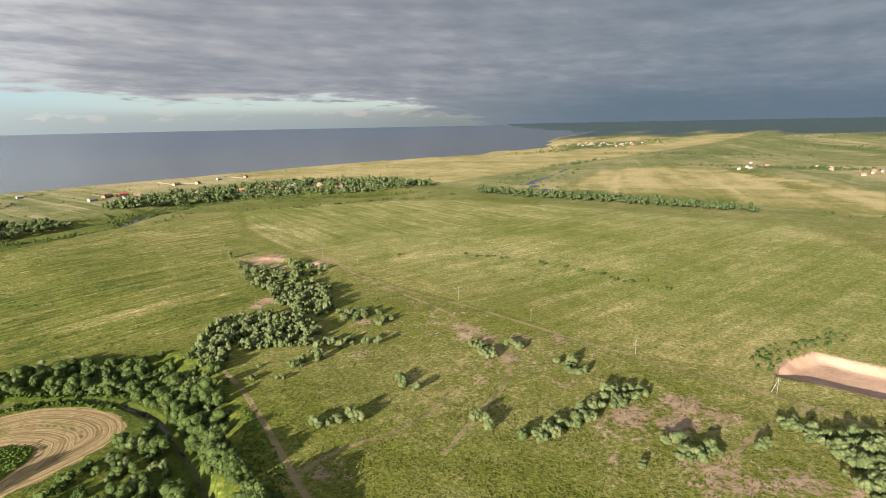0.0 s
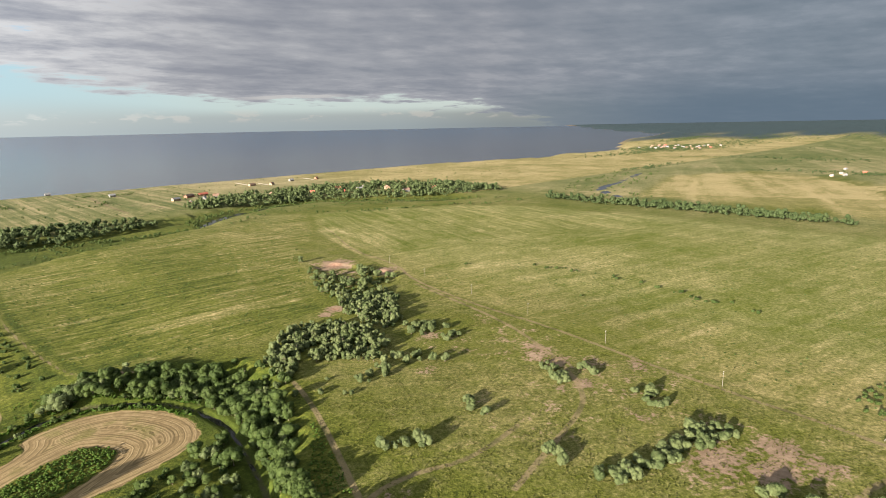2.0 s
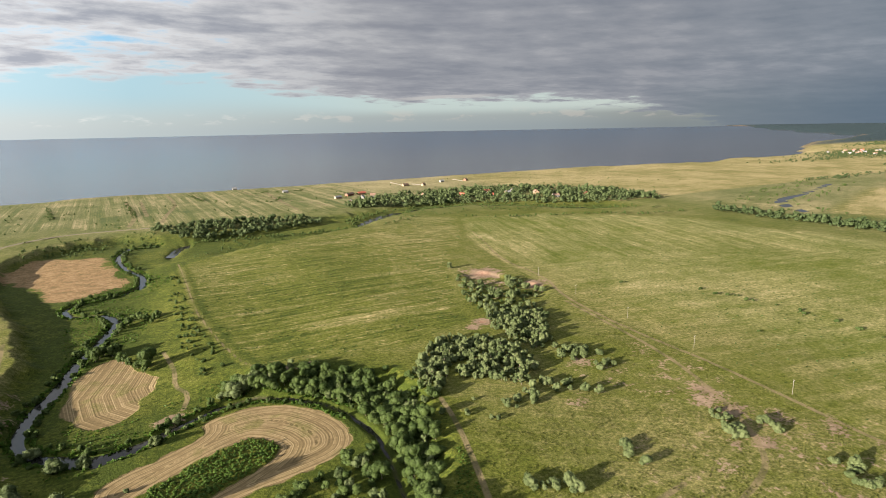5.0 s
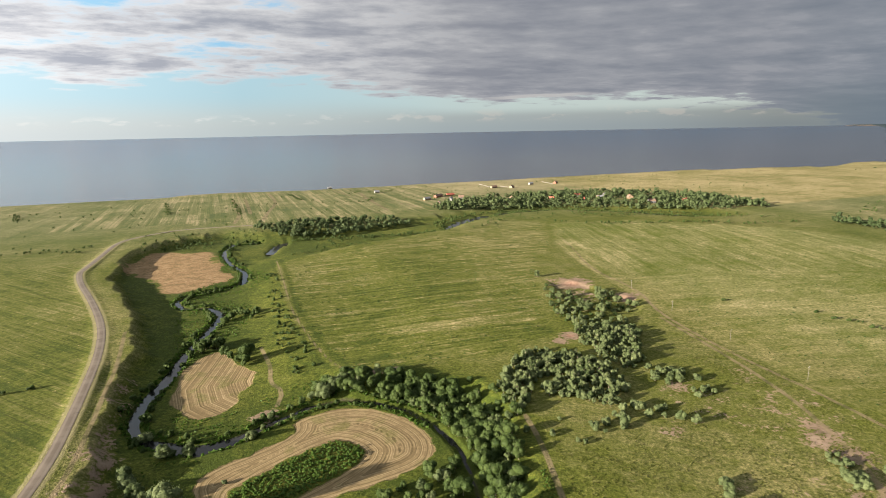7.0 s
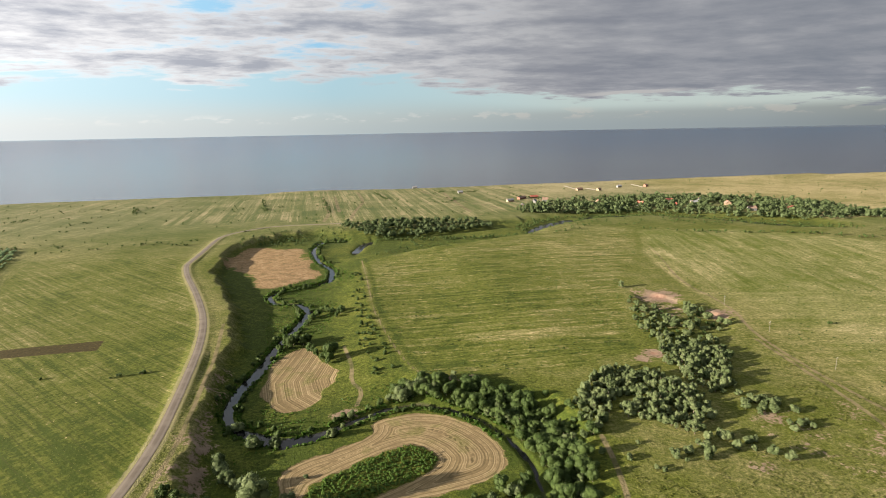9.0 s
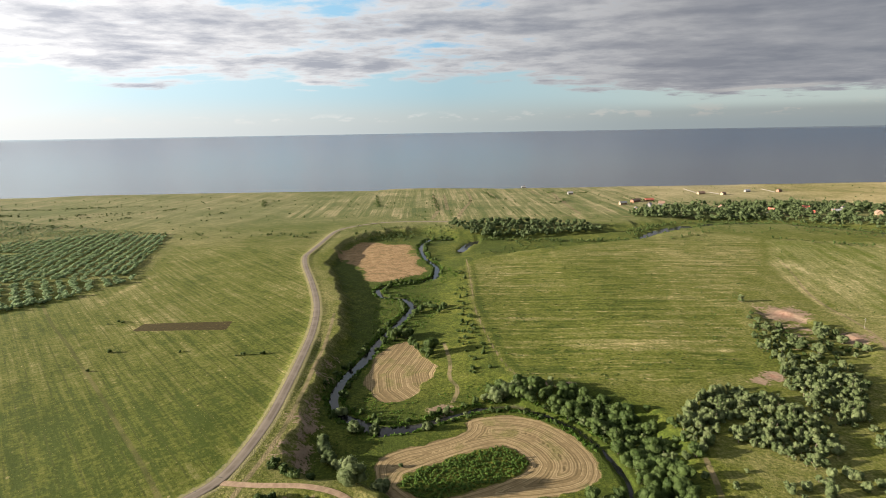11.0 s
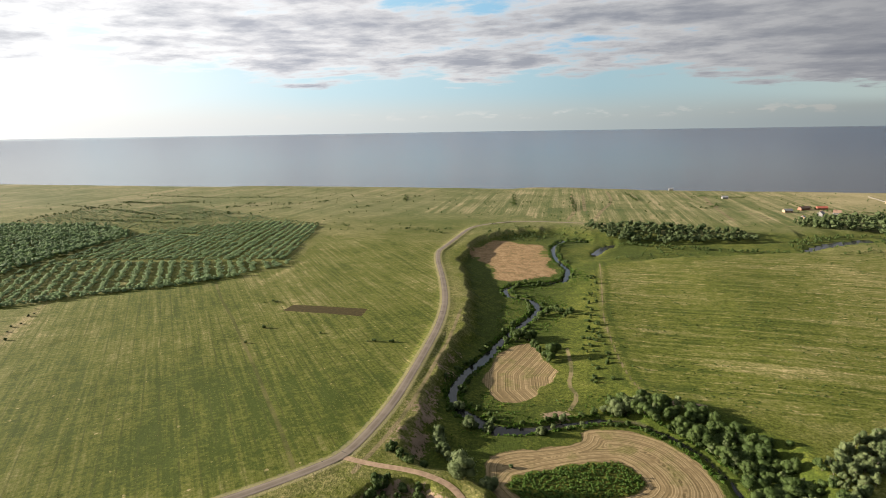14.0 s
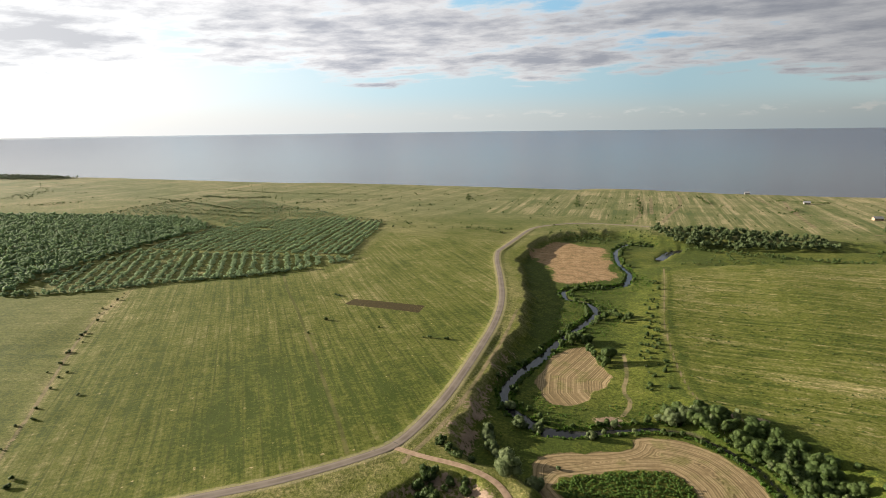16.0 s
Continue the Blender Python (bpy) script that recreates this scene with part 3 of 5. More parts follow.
def graded(lo, hi, step, end_lo, end_hi, grow=1.06, top=140.0):
    """Grid lines: even between lo and hi, then ever wider."""
    line = list(np.arange(lo, hi + step, step))
    s, v = step, line[-1]
    while v < end_hi:
        s = min(s * grow, top)
        v += s
        line.append(v)
    s, v = step, lo
    while v > end_lo:
        s = min(s * grow, top)
        v -= s
        line.insert(0, v)
    return np.array(line)


def sheet(name, gx, gy, height):
    """A grid mesh over the lines gx, gy."""
    xx, yy = np.meshgrid(gx, gy)
    zz = height(xx, yy)
    nx, ny = len(gx), len(gy)
    me = bpy.data.meshes.new(name)
    idx = np.arange(nx * ny).reshape(ny, nx)
    quads = np.stack([idx[:-1, :-1], idx[:-1, 1:], idx[1:, 1:], idx[1:, :-1]], -1).reshape(-1, 4)
    me.vertices.add(nx * ny)
    me.vertices.foreach_set("co", np.stack([xx, yy, zz], -1).astype(np.float32).ravel())
    me.loops.add(quads.size)
    me.loops.foreach_set("vertex_index", quads.astype(np.int32).ravel())
    me.polygons.add(len(quads))
    me.polygons.foreach_set("loop_start", np.arange(0, quads.size, 4, dtype=np.int32))
    me.polygons.foreach_set("use_smooth", np.ones(len(quads), bool))
    me.update()
    return me, xx, yy, zz


def set_attr(me, name, *cols):
    a = me.attributes.new(name, "FLOAT_VECTOR", "POINT")
    a.data.foreach_set("vector", np.stack([np.asarray(c, np.float32).ravel() for c in cols], -1).ravel())


gx = graded(-345, 285, 1.65, -4900, 4900)
gy = graded(20, 470, 1.65, -4900, 4900, 1.05)
me, xx, yy, zz = sheet("ground", gx, gy, land)
# rows: across, along, and how strongly each field shows them
E_FIELD = poly_dist(xx, yy, [(35, 530), (90, 575), (230, 625), (310, 675), (365, 632), (300, 511), (240, 434), (190, 336),
                             (172, 292), (120, 275), (101, 284), (50, 280), (36, 350), (31, 410)])
N_FIELD = poly_dist(xx, yy, [(370, 625), (300, 500), (275, 400), (262, 330), (247, 220), (235, 60), (300, -150), (620, 60),
                             (620, 300), (590, 480), (480, 600)])
W_FIELD = poly_dist(xx, yy, [(-76, 205), (-74, 320), (-88, 410), (-130, 540), (-135, 620), (-300, 640), (-262, 480), (-330, 420),
                             (-396, 343), (-355, 280), (-318, 236), (-258, 174), (-222, 132), (-190, 100), (-100, 178)])
FAR_WEST = poly_dist(xx, yy, [(-222, 132), (-258, 174), (-318, 236), (-355, 280), (-398, 345), (-480, 300), (-700, 250), (-600, -50), (-300, -50)])
YELLOW = poly_dist(xx, yy, [(785, 386), (1104, 480), (1276, 396), (1259, 256), (930, 5), (720, 1), (758, 90), (768, 221)])
STRAND = yy - 790 - 60 * wobble(xx, yy, 300, 11)
rk, rc, ra = np.full(xx.shape, 0.15), xx * 0.6 + yy * 0.8, yy * 0.6 - xx * 0.8


def rows_in(mask, deg, k, fine=1.0, long=1.0):
    global rk, rc, ra
    c, s = math.cos(radians(deg)), math.sin(radians(deg))
    rk = np.where(mask, k, rk)
    rc, ra = np.where(mask, (xx * -s + yy * c) * fine, rc), np.where(mask, (xx * c + yy * s) * fine * long, ra)


rows_in(E_FIELD < 0, -5.0, 0.62)
rows_in(N_FIELD < 0, -14.0, 0.27, 0.5)
rows_in((N_FIELD < 0) & (yy > 388 - 0.36 * (xx - 290)) & (xx < 640), 74.0, 0.425, 0.62)
rows_in(W_FIELD < 0, 131.0, 1.08, 1.5, 0.7)
rows_in(FAR_WEST < 0, 20.0, 0.25)
rows_in((STRAND > 0) & (xx < 420), 92.0, 0.5, 0.6, 0.1)
rows_in((STRAND > 0) & (xx < -230), 84.0, 0.36, 0.26, 0.25)
rows_in((xx > 730) & (yy < 560), 24.0, 0.5, 0.035, 0.35)
set_attr(me, "rows", rc, ra, rk)
plough = np.minimum(np.maximum(poly_dist(xx, yy, OXBOW), -poly_dist(xx, yy, WEDGE)), poly_dist(xx, yy, ROUND_PLOT))
in_valley = ease(-poly_dist(xx, yy, VALLEY), 0, 10)
west_rim = seg_dist(xx, yy, [(-22, 372), (-29, 345), (-38, 312), (-34, 285), (-18, 262)])[0]
# The second value sets where the far grass takes its painted haze
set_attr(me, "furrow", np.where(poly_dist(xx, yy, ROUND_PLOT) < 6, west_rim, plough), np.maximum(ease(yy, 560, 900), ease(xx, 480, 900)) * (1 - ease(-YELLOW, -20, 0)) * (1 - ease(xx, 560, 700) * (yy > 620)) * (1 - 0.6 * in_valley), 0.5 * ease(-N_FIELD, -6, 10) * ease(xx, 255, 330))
set_attr(me, "plots", plough, poly_dist(xx, yy, DARK_STRIP), poly_dist(xx, yy, RED_PLOT))
rut = np.full(xx.shape, 99.0)
for line in TRACKS:
    near = seg_dist(xx, yy, line)[0]
    rut = np.minimum(rut, near * (1.6 if line is TRACKS[0] else 0.4 if line[0][1] > 700 else 1.0))
q, s, w, _ = seg_dist(xx, yy, RIVER_LINE, False, RIVER_WIDE)
bank = q - w / 2
for line, wide in ((BEND, BEND_WIDE), (POND, [7] * 4)):
    q, s, w, _ = seg_dist(xx, yy, line, False, wide)
    bank = np.minimum(bank, q - w / 2)
verge = np.minimum(seg_dist(xx, yy, ROAD)[0] - 3.2, seg_dist(xx, yy, SIDE)[0] + 0.4)
set_attr(me, "lines", rut, verge, bank)
rim = poly_dist(xx, yy, VALLEY) + 2.6 * wobble(xx, yy, 16, 3) + 2.2 * wobble(xx, yy, 5, 4)
# bare soil: quarries, the steep banks, the trodden pasture
bare = 1.4 * ease(-poly_dist(xx, yy, PIT_PALE), -1.5, 1)
for cx, cy, rad_, amt in ((240, 380, 19, 0.85), (257, 335, 13, 0.8), (232, 352, 20, 0.42), (222, 330, 14, 0.38), (178, 285, 7, 0.9), (6, 268, 7, 0.8), (168, 280, 6, 0.7),
                          (-52, 228, 13, 0.5), (-57, 252, 9, 0.5), (-57, 300, 8, 0.45), (60, 282, 5, 0.7), (72, 281, 4, 0.8),
                          (178, 62, 20, 0.55), (160, 26, 18, 0.5), (207, 158, 20, 0.42), (190, 208, 16, 0.4), (90, 122, 8, 0.5), (214, 176, 30, 0.28), (188, 190, 26, 0.25), (176, 48, 40, 0.27), (150, 20, 30, 0.28), (222, 110, 26, 0.26), (165, 120, 40, 0.2),
                          (212, 160, 9, 0.62), (208, 143, 10, 0.66), (196, 122, 9, 0.6), (186, 127, 6, 0.5), (228, 114, 9, 0.5), (180, 66, 8, 0.62), (198, 49, 11, 0.7), (196, 37, 9, 0.62), (184, 46, 16, 0.58), (187, 92, 10, 0.4), (170, 8, 18, 0.5), (215, 130, 14, 0.4), (232, 118, 9, 0.42), (-40, 186, 15, 0.45), (150, 58, 8, 0.4), (160, 182, 9, 0.35)):
    bare = np.maximum(bare, (amt + 0.12) * np.exp(-((xx - cx) ** 2 + (yy - cy) ** 2) / (rad_ * rad_)))
worn_way = seg_dist(xx, yy, [(226, 213), (213, 171), (209, 141), (200, 119), (204, 95), (199, 47), (194, 36)])[0]
bare = np.maximum(bare, 0.43 * np.exp(-(worn_way / 8.0) ** 2))
bare = np.maximum(bare, 0.62 * np.exp(-((poly_dist(xx, yy, PIT_SIDE) + 2) / 3.0) ** 2))
bare = np.maximum(bare, 0.55 * np.exp(-((rim + 4) / 4.0) ** 2) * (xx < -40) * (yy > 205) * (yy < 330))
beach = ease(yy - coast_y(xx), -16, -4)
bare = np.maximum(bare, beach * 0.55)
# dryness of the sward; in places it also carries painted light, shade and haze
dry = np.full(xx.shape, 0.42) + 0.07 * ease(xx, 110, 150) * (yy < 300)
dry = np.where(E_FIELD < 0, 0.31 + 0.05 * ease(yy, 440, 560) + 0.13 * ease(xx, 150, 300) + 0.07 * wobble(xx * 0.5, yy, 40, 73), dry)
dry = np.where(N_FIELD < 0, 0.56 + 0.05 * ease(yy, 250, 520), dry)
# The y < 270 term paints view-angle darkening into the near meadow
dry = np.where(W_FIELD < 0, 0.30 - 0.09 * ease(270 - yy, 0, 110) - 0.16 * np.exp(-((xx + 115) / 60) ** 2 - ((yy - 235) / 75) ** 2), dry)
dry = np.where(FAR_WEST < 0, 0.22, dry)
dry = dry + 0.34 * np.exp(-((yy - 343 + 0.095 * xx) / 6) ** 2) * ease(xx + 18 * wobble(xx, yy, 6, 60), 40, 75) * ease(165 - xx, 0, 40) * (E_FIELD < 0)
dry = dry + 0.12 * ease(STRAND, 0, 60) * ease(xx, -350, 0) + 0.25 * ease(STRAND, 60, 250) * ease(xx, 60, 500)
dry = np.where(xx > 720, 0.58 - 0.14 * ease(xx, 1300, 2000), dry)
dry = np.where(YELLOW < 0, 0.86, dry) + 0.1 * ease(xx, 250, 450) * ease(yy, 850, 930)
dry = np.where((xx > 640) & (yy > 620), 0.84, dry)
dry = dry * (1 - in_valley) + (0.06 + 0.09 * ease(bank, 8, 30) * ease(xx, -15, 15) * ease(yy, 270, 300) + 0.03 * ease(yy, 560, 640)) * in_valley
# Far western meadow brightened: haze painted in as drier grass
dry = dry + 0.1 * ease(yy, 600, 700) * ease(-xx, 200, 320)
dry = dry + 0.10 * np.exp(-(np.clip(verge - 7, 0, None) / 4) ** 2) * (verge < 14) * (1 - in_valley)
dry = dry + 0.36 * np.exp(-((seg_dist(xx, yy, TRACKS[9])[0] - 1.0) / 4.5) ** 2) * (0.8 + 0.5 * wobble(xx, yy, 9, 71))
for cx, cy, rx, ry, amt in ((278, 124, 26, 2.4, 0.3), (287, 111, 25, 2.6, 0.34), (270, 153, 13, 2.0, 0.22), (295, 94, 12, 2.5, 0.25), (262, 103, 20, 2.0, 0.2),
                            (-224, 343, 7, 9, 0.4), (-258, 470, 5, 46, 0.4), (-205, 372, 26, 4, 0.3), (310, 60, 30, 3, 0.2), (325, 500, 10, 30, 0.3),
                            (318, 140, 60, 2.5, 0.14), (330, 170, 70, 3, 0.14), (360, 205, 70, 3, 0.12), (340, 235, 60, 3, 0.12)):
    lean = 0.17 * (xx - cx) * (rx > ry)
    dry = dry + amt * np.exp(-((xx - cx) / rx) ** 2 - ((yy - cy + lean) / ry) ** 2) * (0.75 + 0.5 * wobble(xx, yy, 5, 66))
# Sunlit lip of the west scarp, painted in as drier grass
dry = dry + 0.16 * np.exp(-((rim + 1) / 3.0) ** 2) * ease(-xx, 30, 50) * ease(yy, 200, 215)
# The trees' shade on this east bank, painted in as lusher grass
dry = dry - 0.3 * np.exp(-(np.clip(rim, -30, None) / 8.0) ** 2 * (rim > 0)) * (rim > -30) * (rim < 14) * ease(xx, 55, 75) * (1 - ease(xx, 112, 122)) * (yy < 290)
lush = seg_dist(xx, yy, TRACKS[0])[0]
dry = dry - 0.3 * np.exp(-((lush - 4.2) / 2.2) ** 2) + 0.14 * np.exp(-((lush - 1.8) / 0.9) ** 2)
dry = dry + 0.02 * ease(xx, -84, -74) * (1 - ease(xx, -56, -48)) * ease(yy, 195, 215) * (1 - ease(yy, 420, 480))
dry = dry - 0.22 * (poly_dist(xx, yy, [(15, 925), (134, 852), (147, 958), (19, 999)]) < 0)
tall = 0.48 + 0.26 * (E_FIELD > 0) * (W_FIELD > 0) * (N_FIELD > 0) * (1 - 0.4 * ease(yy, 420, 700)) * (1 - 0.7 * (FAR_WEST < 0)) - 0.2 * (W_FIELD < 0)
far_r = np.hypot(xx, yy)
# Values above 1 only mark far ground for the painted blue-dark haze
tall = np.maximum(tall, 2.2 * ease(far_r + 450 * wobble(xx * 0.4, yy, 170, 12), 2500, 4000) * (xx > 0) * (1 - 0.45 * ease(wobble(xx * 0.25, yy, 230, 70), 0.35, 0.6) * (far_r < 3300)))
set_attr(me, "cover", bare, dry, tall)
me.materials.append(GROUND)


def land_at(x, y):
    """Height of the ground sheet itself, between its grid points."""
    x, y = np.asarray(x, float), np.asarray(y, float)
    i = np.clip(np.searchsorted(gx, x) - 1, 0, len(gx) - 2)
    j = np.clip(np.searchsorted(gy, y) - 1, 0, len(gy) - 2)
    fx, fy = (x - gx[i]) / (gx[i + 1] - gx[i]), (y - gy[j]) / (gy[j + 1] - gy[j])
    return (zz[j, i] * (1 - fx) + zz[j, i + 1] * fx) * (1 - fy) + (zz[j + 1, i] * (1 - fx) + zz[j + 1, i + 1] * fx) * fy


ground = tagged(new("ground", me), "rolling meadow of green and straw-coloured grass with tracks", "ground", kind="structure")

# the sea and the winding stream
gsx = graded(-200, 400, 60, -4900, 4900, 1.05, 160)
gsy = graded(1180, 1400, 20, 860, 4900, 1.06, 140)
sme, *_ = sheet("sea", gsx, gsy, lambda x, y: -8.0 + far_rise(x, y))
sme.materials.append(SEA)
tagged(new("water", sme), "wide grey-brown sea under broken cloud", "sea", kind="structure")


def ribbon(name, line, wide, z, mat, extra=1.6, crown=0.0, lanes=False):
    """A strip along a line; crown lifts its middle."""
    line = line if lanes else smooth(line, 2)
    n = len(line)
    ts = np.linspace(0, 1, n)
    ws = np.interp(ts, np.linspace(0, 1, len(wide)), wide)
    verts, faces, lane = [], [], []
    run = 0.0
    across = (-1.0, -0.5, 0.0, 0.5, 1.0)
    for i, (x, y) in enumerate(line):
        (ax, ay), (bx, by) = line[max(i - 1, 0)], line[min(i + 1, n - 1)]
        l = math.hypot(bx - ax, by - ay)
        nx_, ny_ = -(by - ay) / l, (bx - ax) / l
        if i:
            run += math.hypot(x - line[i - 1][0], y - line[i - 1][1])
        h = ws[i] / 2 + extra
        for k in across:
            px_, py_ = x + nx_ * h * k, y + ny_ * h * k
            verts.append((px_, py_, (z(x, y, run) if callable(z) else z) + crown * (1 - k * k)))
            lane.append((h * k, run, 0.0))
    for i in range(n - 1):
        for k in range(4):
            a = i * 5 + k
            faces.append((a, a + 5, a + 6, a + 1))
    me = bpy.data.meshes.new(name)
    me.from_pydata(verts, [], faces)
    a = me.attributes.new("lane", "FLOAT_VECTOR", "POINT")
    a.data.foreach_set("vector", np.array(lane, np.float32).ravel())
    me.materials.append(mat)
    me.polygons.foreach_set("use_smooth", np.ones(len(faces), bool))
    return new(name, me)


tagged(ribbon("water", RIVER_LINE, RIVER_WIDE, WATER_Z, RIVER, 2.5), "dark winding stream between grassy banks", "river", kind="structure")
tagged(ribbon("water", BEND, BEND_WIDE, -4.6, RIVER, 3), "grey river bend reflecting the sky", "river", kind="structure")
tagged(ribbon("water", POND, [7] * 4, WATER_Z, RIVER, 3), "small pond in an old river arm", "pond", kind="structure")
tagged(ribbon("water", FAR_RIVER, FAR_WIDE, -0.5, RIVER, 2), "distant river loop among fields", "river", kind="structure")
tagged(ribbon("road", ROAD, [3.9, 3.9], 0.52, ASPHALT, 0.3, 0.08, True), "narrow worn grey asphalt road with dusty edges", "road", kind="structure")
DIRT = simple("road_dirt", (0.20, 0.135, 0.088), (0.27, 0.19, 0.125), 0.5, 0.95, 0.5, 0.05)
tagged(ribbon("road", SIDE, [2.5, 2.5], lambda x, y, r: 0.42 - 6.0 * float(ease(np.array(r), 30, 110)), DIRT, 0.2, 0.05, True),
       "reddish dirt side road leaving the asphalt road", "road", kind="structure")

# ---------------------------------------------------------------- plants
def ico(level):
    bm = bmesh.new()
    bmesh.ops.create_icosphere(bm, subdivisions=level, radius=1.0)
    v = np.array([p.co[:] for p in bm.verts])
    f = [tuple(p.index for p in q.verts) for q in bm.faces]
    bm.free()
    return v, np.array(f)


ICO1, ICO2 = ico(1), ico(2)


def crown_arrays(rng, height, radius, foot, lobes, n_leaf, leaf, core):
    """Vertices and faces of a crown: uneven lobes, set all over with small tufts of leaves."""
    verts, faces = [], []
    base = 0
    spots = []
    for i in range(lobes):
        a, rr = rng.rand() * 6.283, radius * 0.62 * math.sqrt(rng.rand())
        if lobes == 1:
            rr = 0.0
        hz = foot + (height - foot) * (0.22 + 0.62 * rng.rand() * (1 - 0.45 * rr / radius))
        lr = radius * (0.36 + 0.26 * rng.rand())
        spots.append((np.array([rr * math.cos(a), rr * math.sin(a), hz]), lr, lr * (0.85 + 0.4 * rng.rand())))
    cv, cf = core
    for c, lr, lh in spots:
        w = 1 + 0.22 * (rng.rand(len(cv), 1) - 0.5)
        v = c + cv * w * np.array([lr, lr, lh]) * 0.85
        v[:, 2] = np.maximum(v[:, 2], foot * 0.6)
        verts.append(v)
        faces += [tuple(int(k) + base for k in q) for q in cf]
        base += len(v)
    for _ in range(n_leaf):
        c, lr, lh = spots[rng.randint(len(spots))]
        d = rng.randn(3)
        d[2] = abs(d[2]) * 0.9 - 0.35 if rng.rand() < 0.75 else d[2]
        d /= np.linalg.norm(d)
        p = c + d * np.array([lr, lr, lh]) * (0.80 + 0.42 * rng.rand())
        if p[2] < 0.12:
            p[2] = 0.12 + 0.3 * rng.rand()
        nrm = d + 0.5 * rng.randn(3)
        nrm /= np.linalg.norm(nrm)
        u = np.cross(nrm, rng.randn(3))
        u /= np.linalg.norm(u)
        w = np.cross(nrm, u)
        s = leaf * (0.6 + 0.8 * rng.rand())
        verts.append(np.array([p - u * s * 0.5, p + w * s * 0.42 - nrm * s * 0.12, p + u * s * 0.62, p - w * s * 0.42 - nrm * s * 0.12]))
        faces.append((base, base + 1, base + 2, base + 3))
        base += 4
    return np.concatenate(verts), faces


def mesh_of(name, verts, faces, mat, flat=False):
    me = bpy.data.meshes.new(name)
    sizes = np.array([len(f) for f in faces], np.int32)
    me.vertices.add(len(verts))
    me.vertices.foreach_set("co", np.asarray(verts, np.float32).ravel())
    me.loops.add(int(sizes.sum()))
    me.loops.foreach_set("vertex_index", np.fromiter((k for f in faces for k in f), np.int32, int(sizes.sum())))
    me.polygons.add(len(faces))
    me.polygons.foreach_set("loop_start", np.concatenate([[0], np.cumsum(sizes)[:-1]]).astype(np.int32))
    me.polygons.foreach_set("use_smooth", np.full(len(faces), not flat, bool))
    me.update()
    me.materials.append(mat)
    return me


def keep_off(places, *tests):
    """The places for which every test, a function of x and y arrays, holds."""
    p = np.array(places)
    ok = np.ones(len(p), bool)
    for test in tests:
        ok &= test(p[:, 0], p[:, 1])
    return [tuple(q) for q in p[ok]]


def tube(bm, a, b, r0, r1, sides=6):
    """A tapered limb from a to b."""
    a, b = Vector(a), Vector(b)
    q = (b - a).to_track_quat("Z", "Y")
    rings = []
    for p, r in ((a, r0), (b, r1)):
        rings.append([bm.verts.new(p + q @ Vector((r * math.cos(6.2832 * k / sides), r * math.sin(6.2832 * k / sides), 0))) for k in range(sides)])
    for k in range(sides):
        bm.faces.new((rings[0][k], rings[0][(k + 1) % sides], rings[1][(k + 1) % sides], rings[1][k]))
    bm.faces.new(rings[1])
    bm.faces.new(rings[0][::-1])


def part(name, bm, mat, parent, label=""):
    me = bpy.data.meshes.new(name)
    bm.normal_update()
    bm.to_mesh(me)
    bm.free()
    me.materials.append(mat)
    ob = new(name, me)
    ob.parent = parent
    if label:
        tagged(ob, label)
    return ob


def plant(name, seed, height, radius, foot, lobes, n_leaf, leaf, mat, label, category, group):
    """One tree or bush with its trunk and limbs and its crown, built at the origin."""
    rng = np.random.RandomState(seed)
    thing = tagged(new(name), label, category, group)
    bm = bmesh.new()
    lean = 0.06 * height
    tops = []
    if foot > 0.5:
        fork = Vector((lean * (rng.rand() - 0.5), lean * (rng.rand() - 0.5), foot + 0.2 * height))
        tube(bm, (0, 0, -0.4), fork, 0.028 * height, 0.018 * height)
        stems = [fork] * 4
    else:
        stems = [Vector((0.2 * math.cos(k * 1.6), 0.2 * math.sin(k * 1.6), -0.3)) for k in range(4)]
    for k, s in enumerate(stems):
        a = k * 1.571 + rng.rand()
        tip = Vector((radius * 0.5 * math.cos(a), radius * 0.5 * math.sin(a), foot + (height - foot) * (0.5 + 0.3 * rng.rand())))
        tube(bm, s, tip, 0.013 * height + 0.02, 0.006 * height, 5)
    part("trunk", bm, BARK, thing)
    v, f = crown_arrays(rng, height, radius, foot, lobes + 3, int(n_leaf * 2.0), leaf * 0.82, ICO2)
    crown = new("crown", mesh_of("crown", v, f, mat, True))
    crown.parent = thing
    return thing


PLANTS = {}
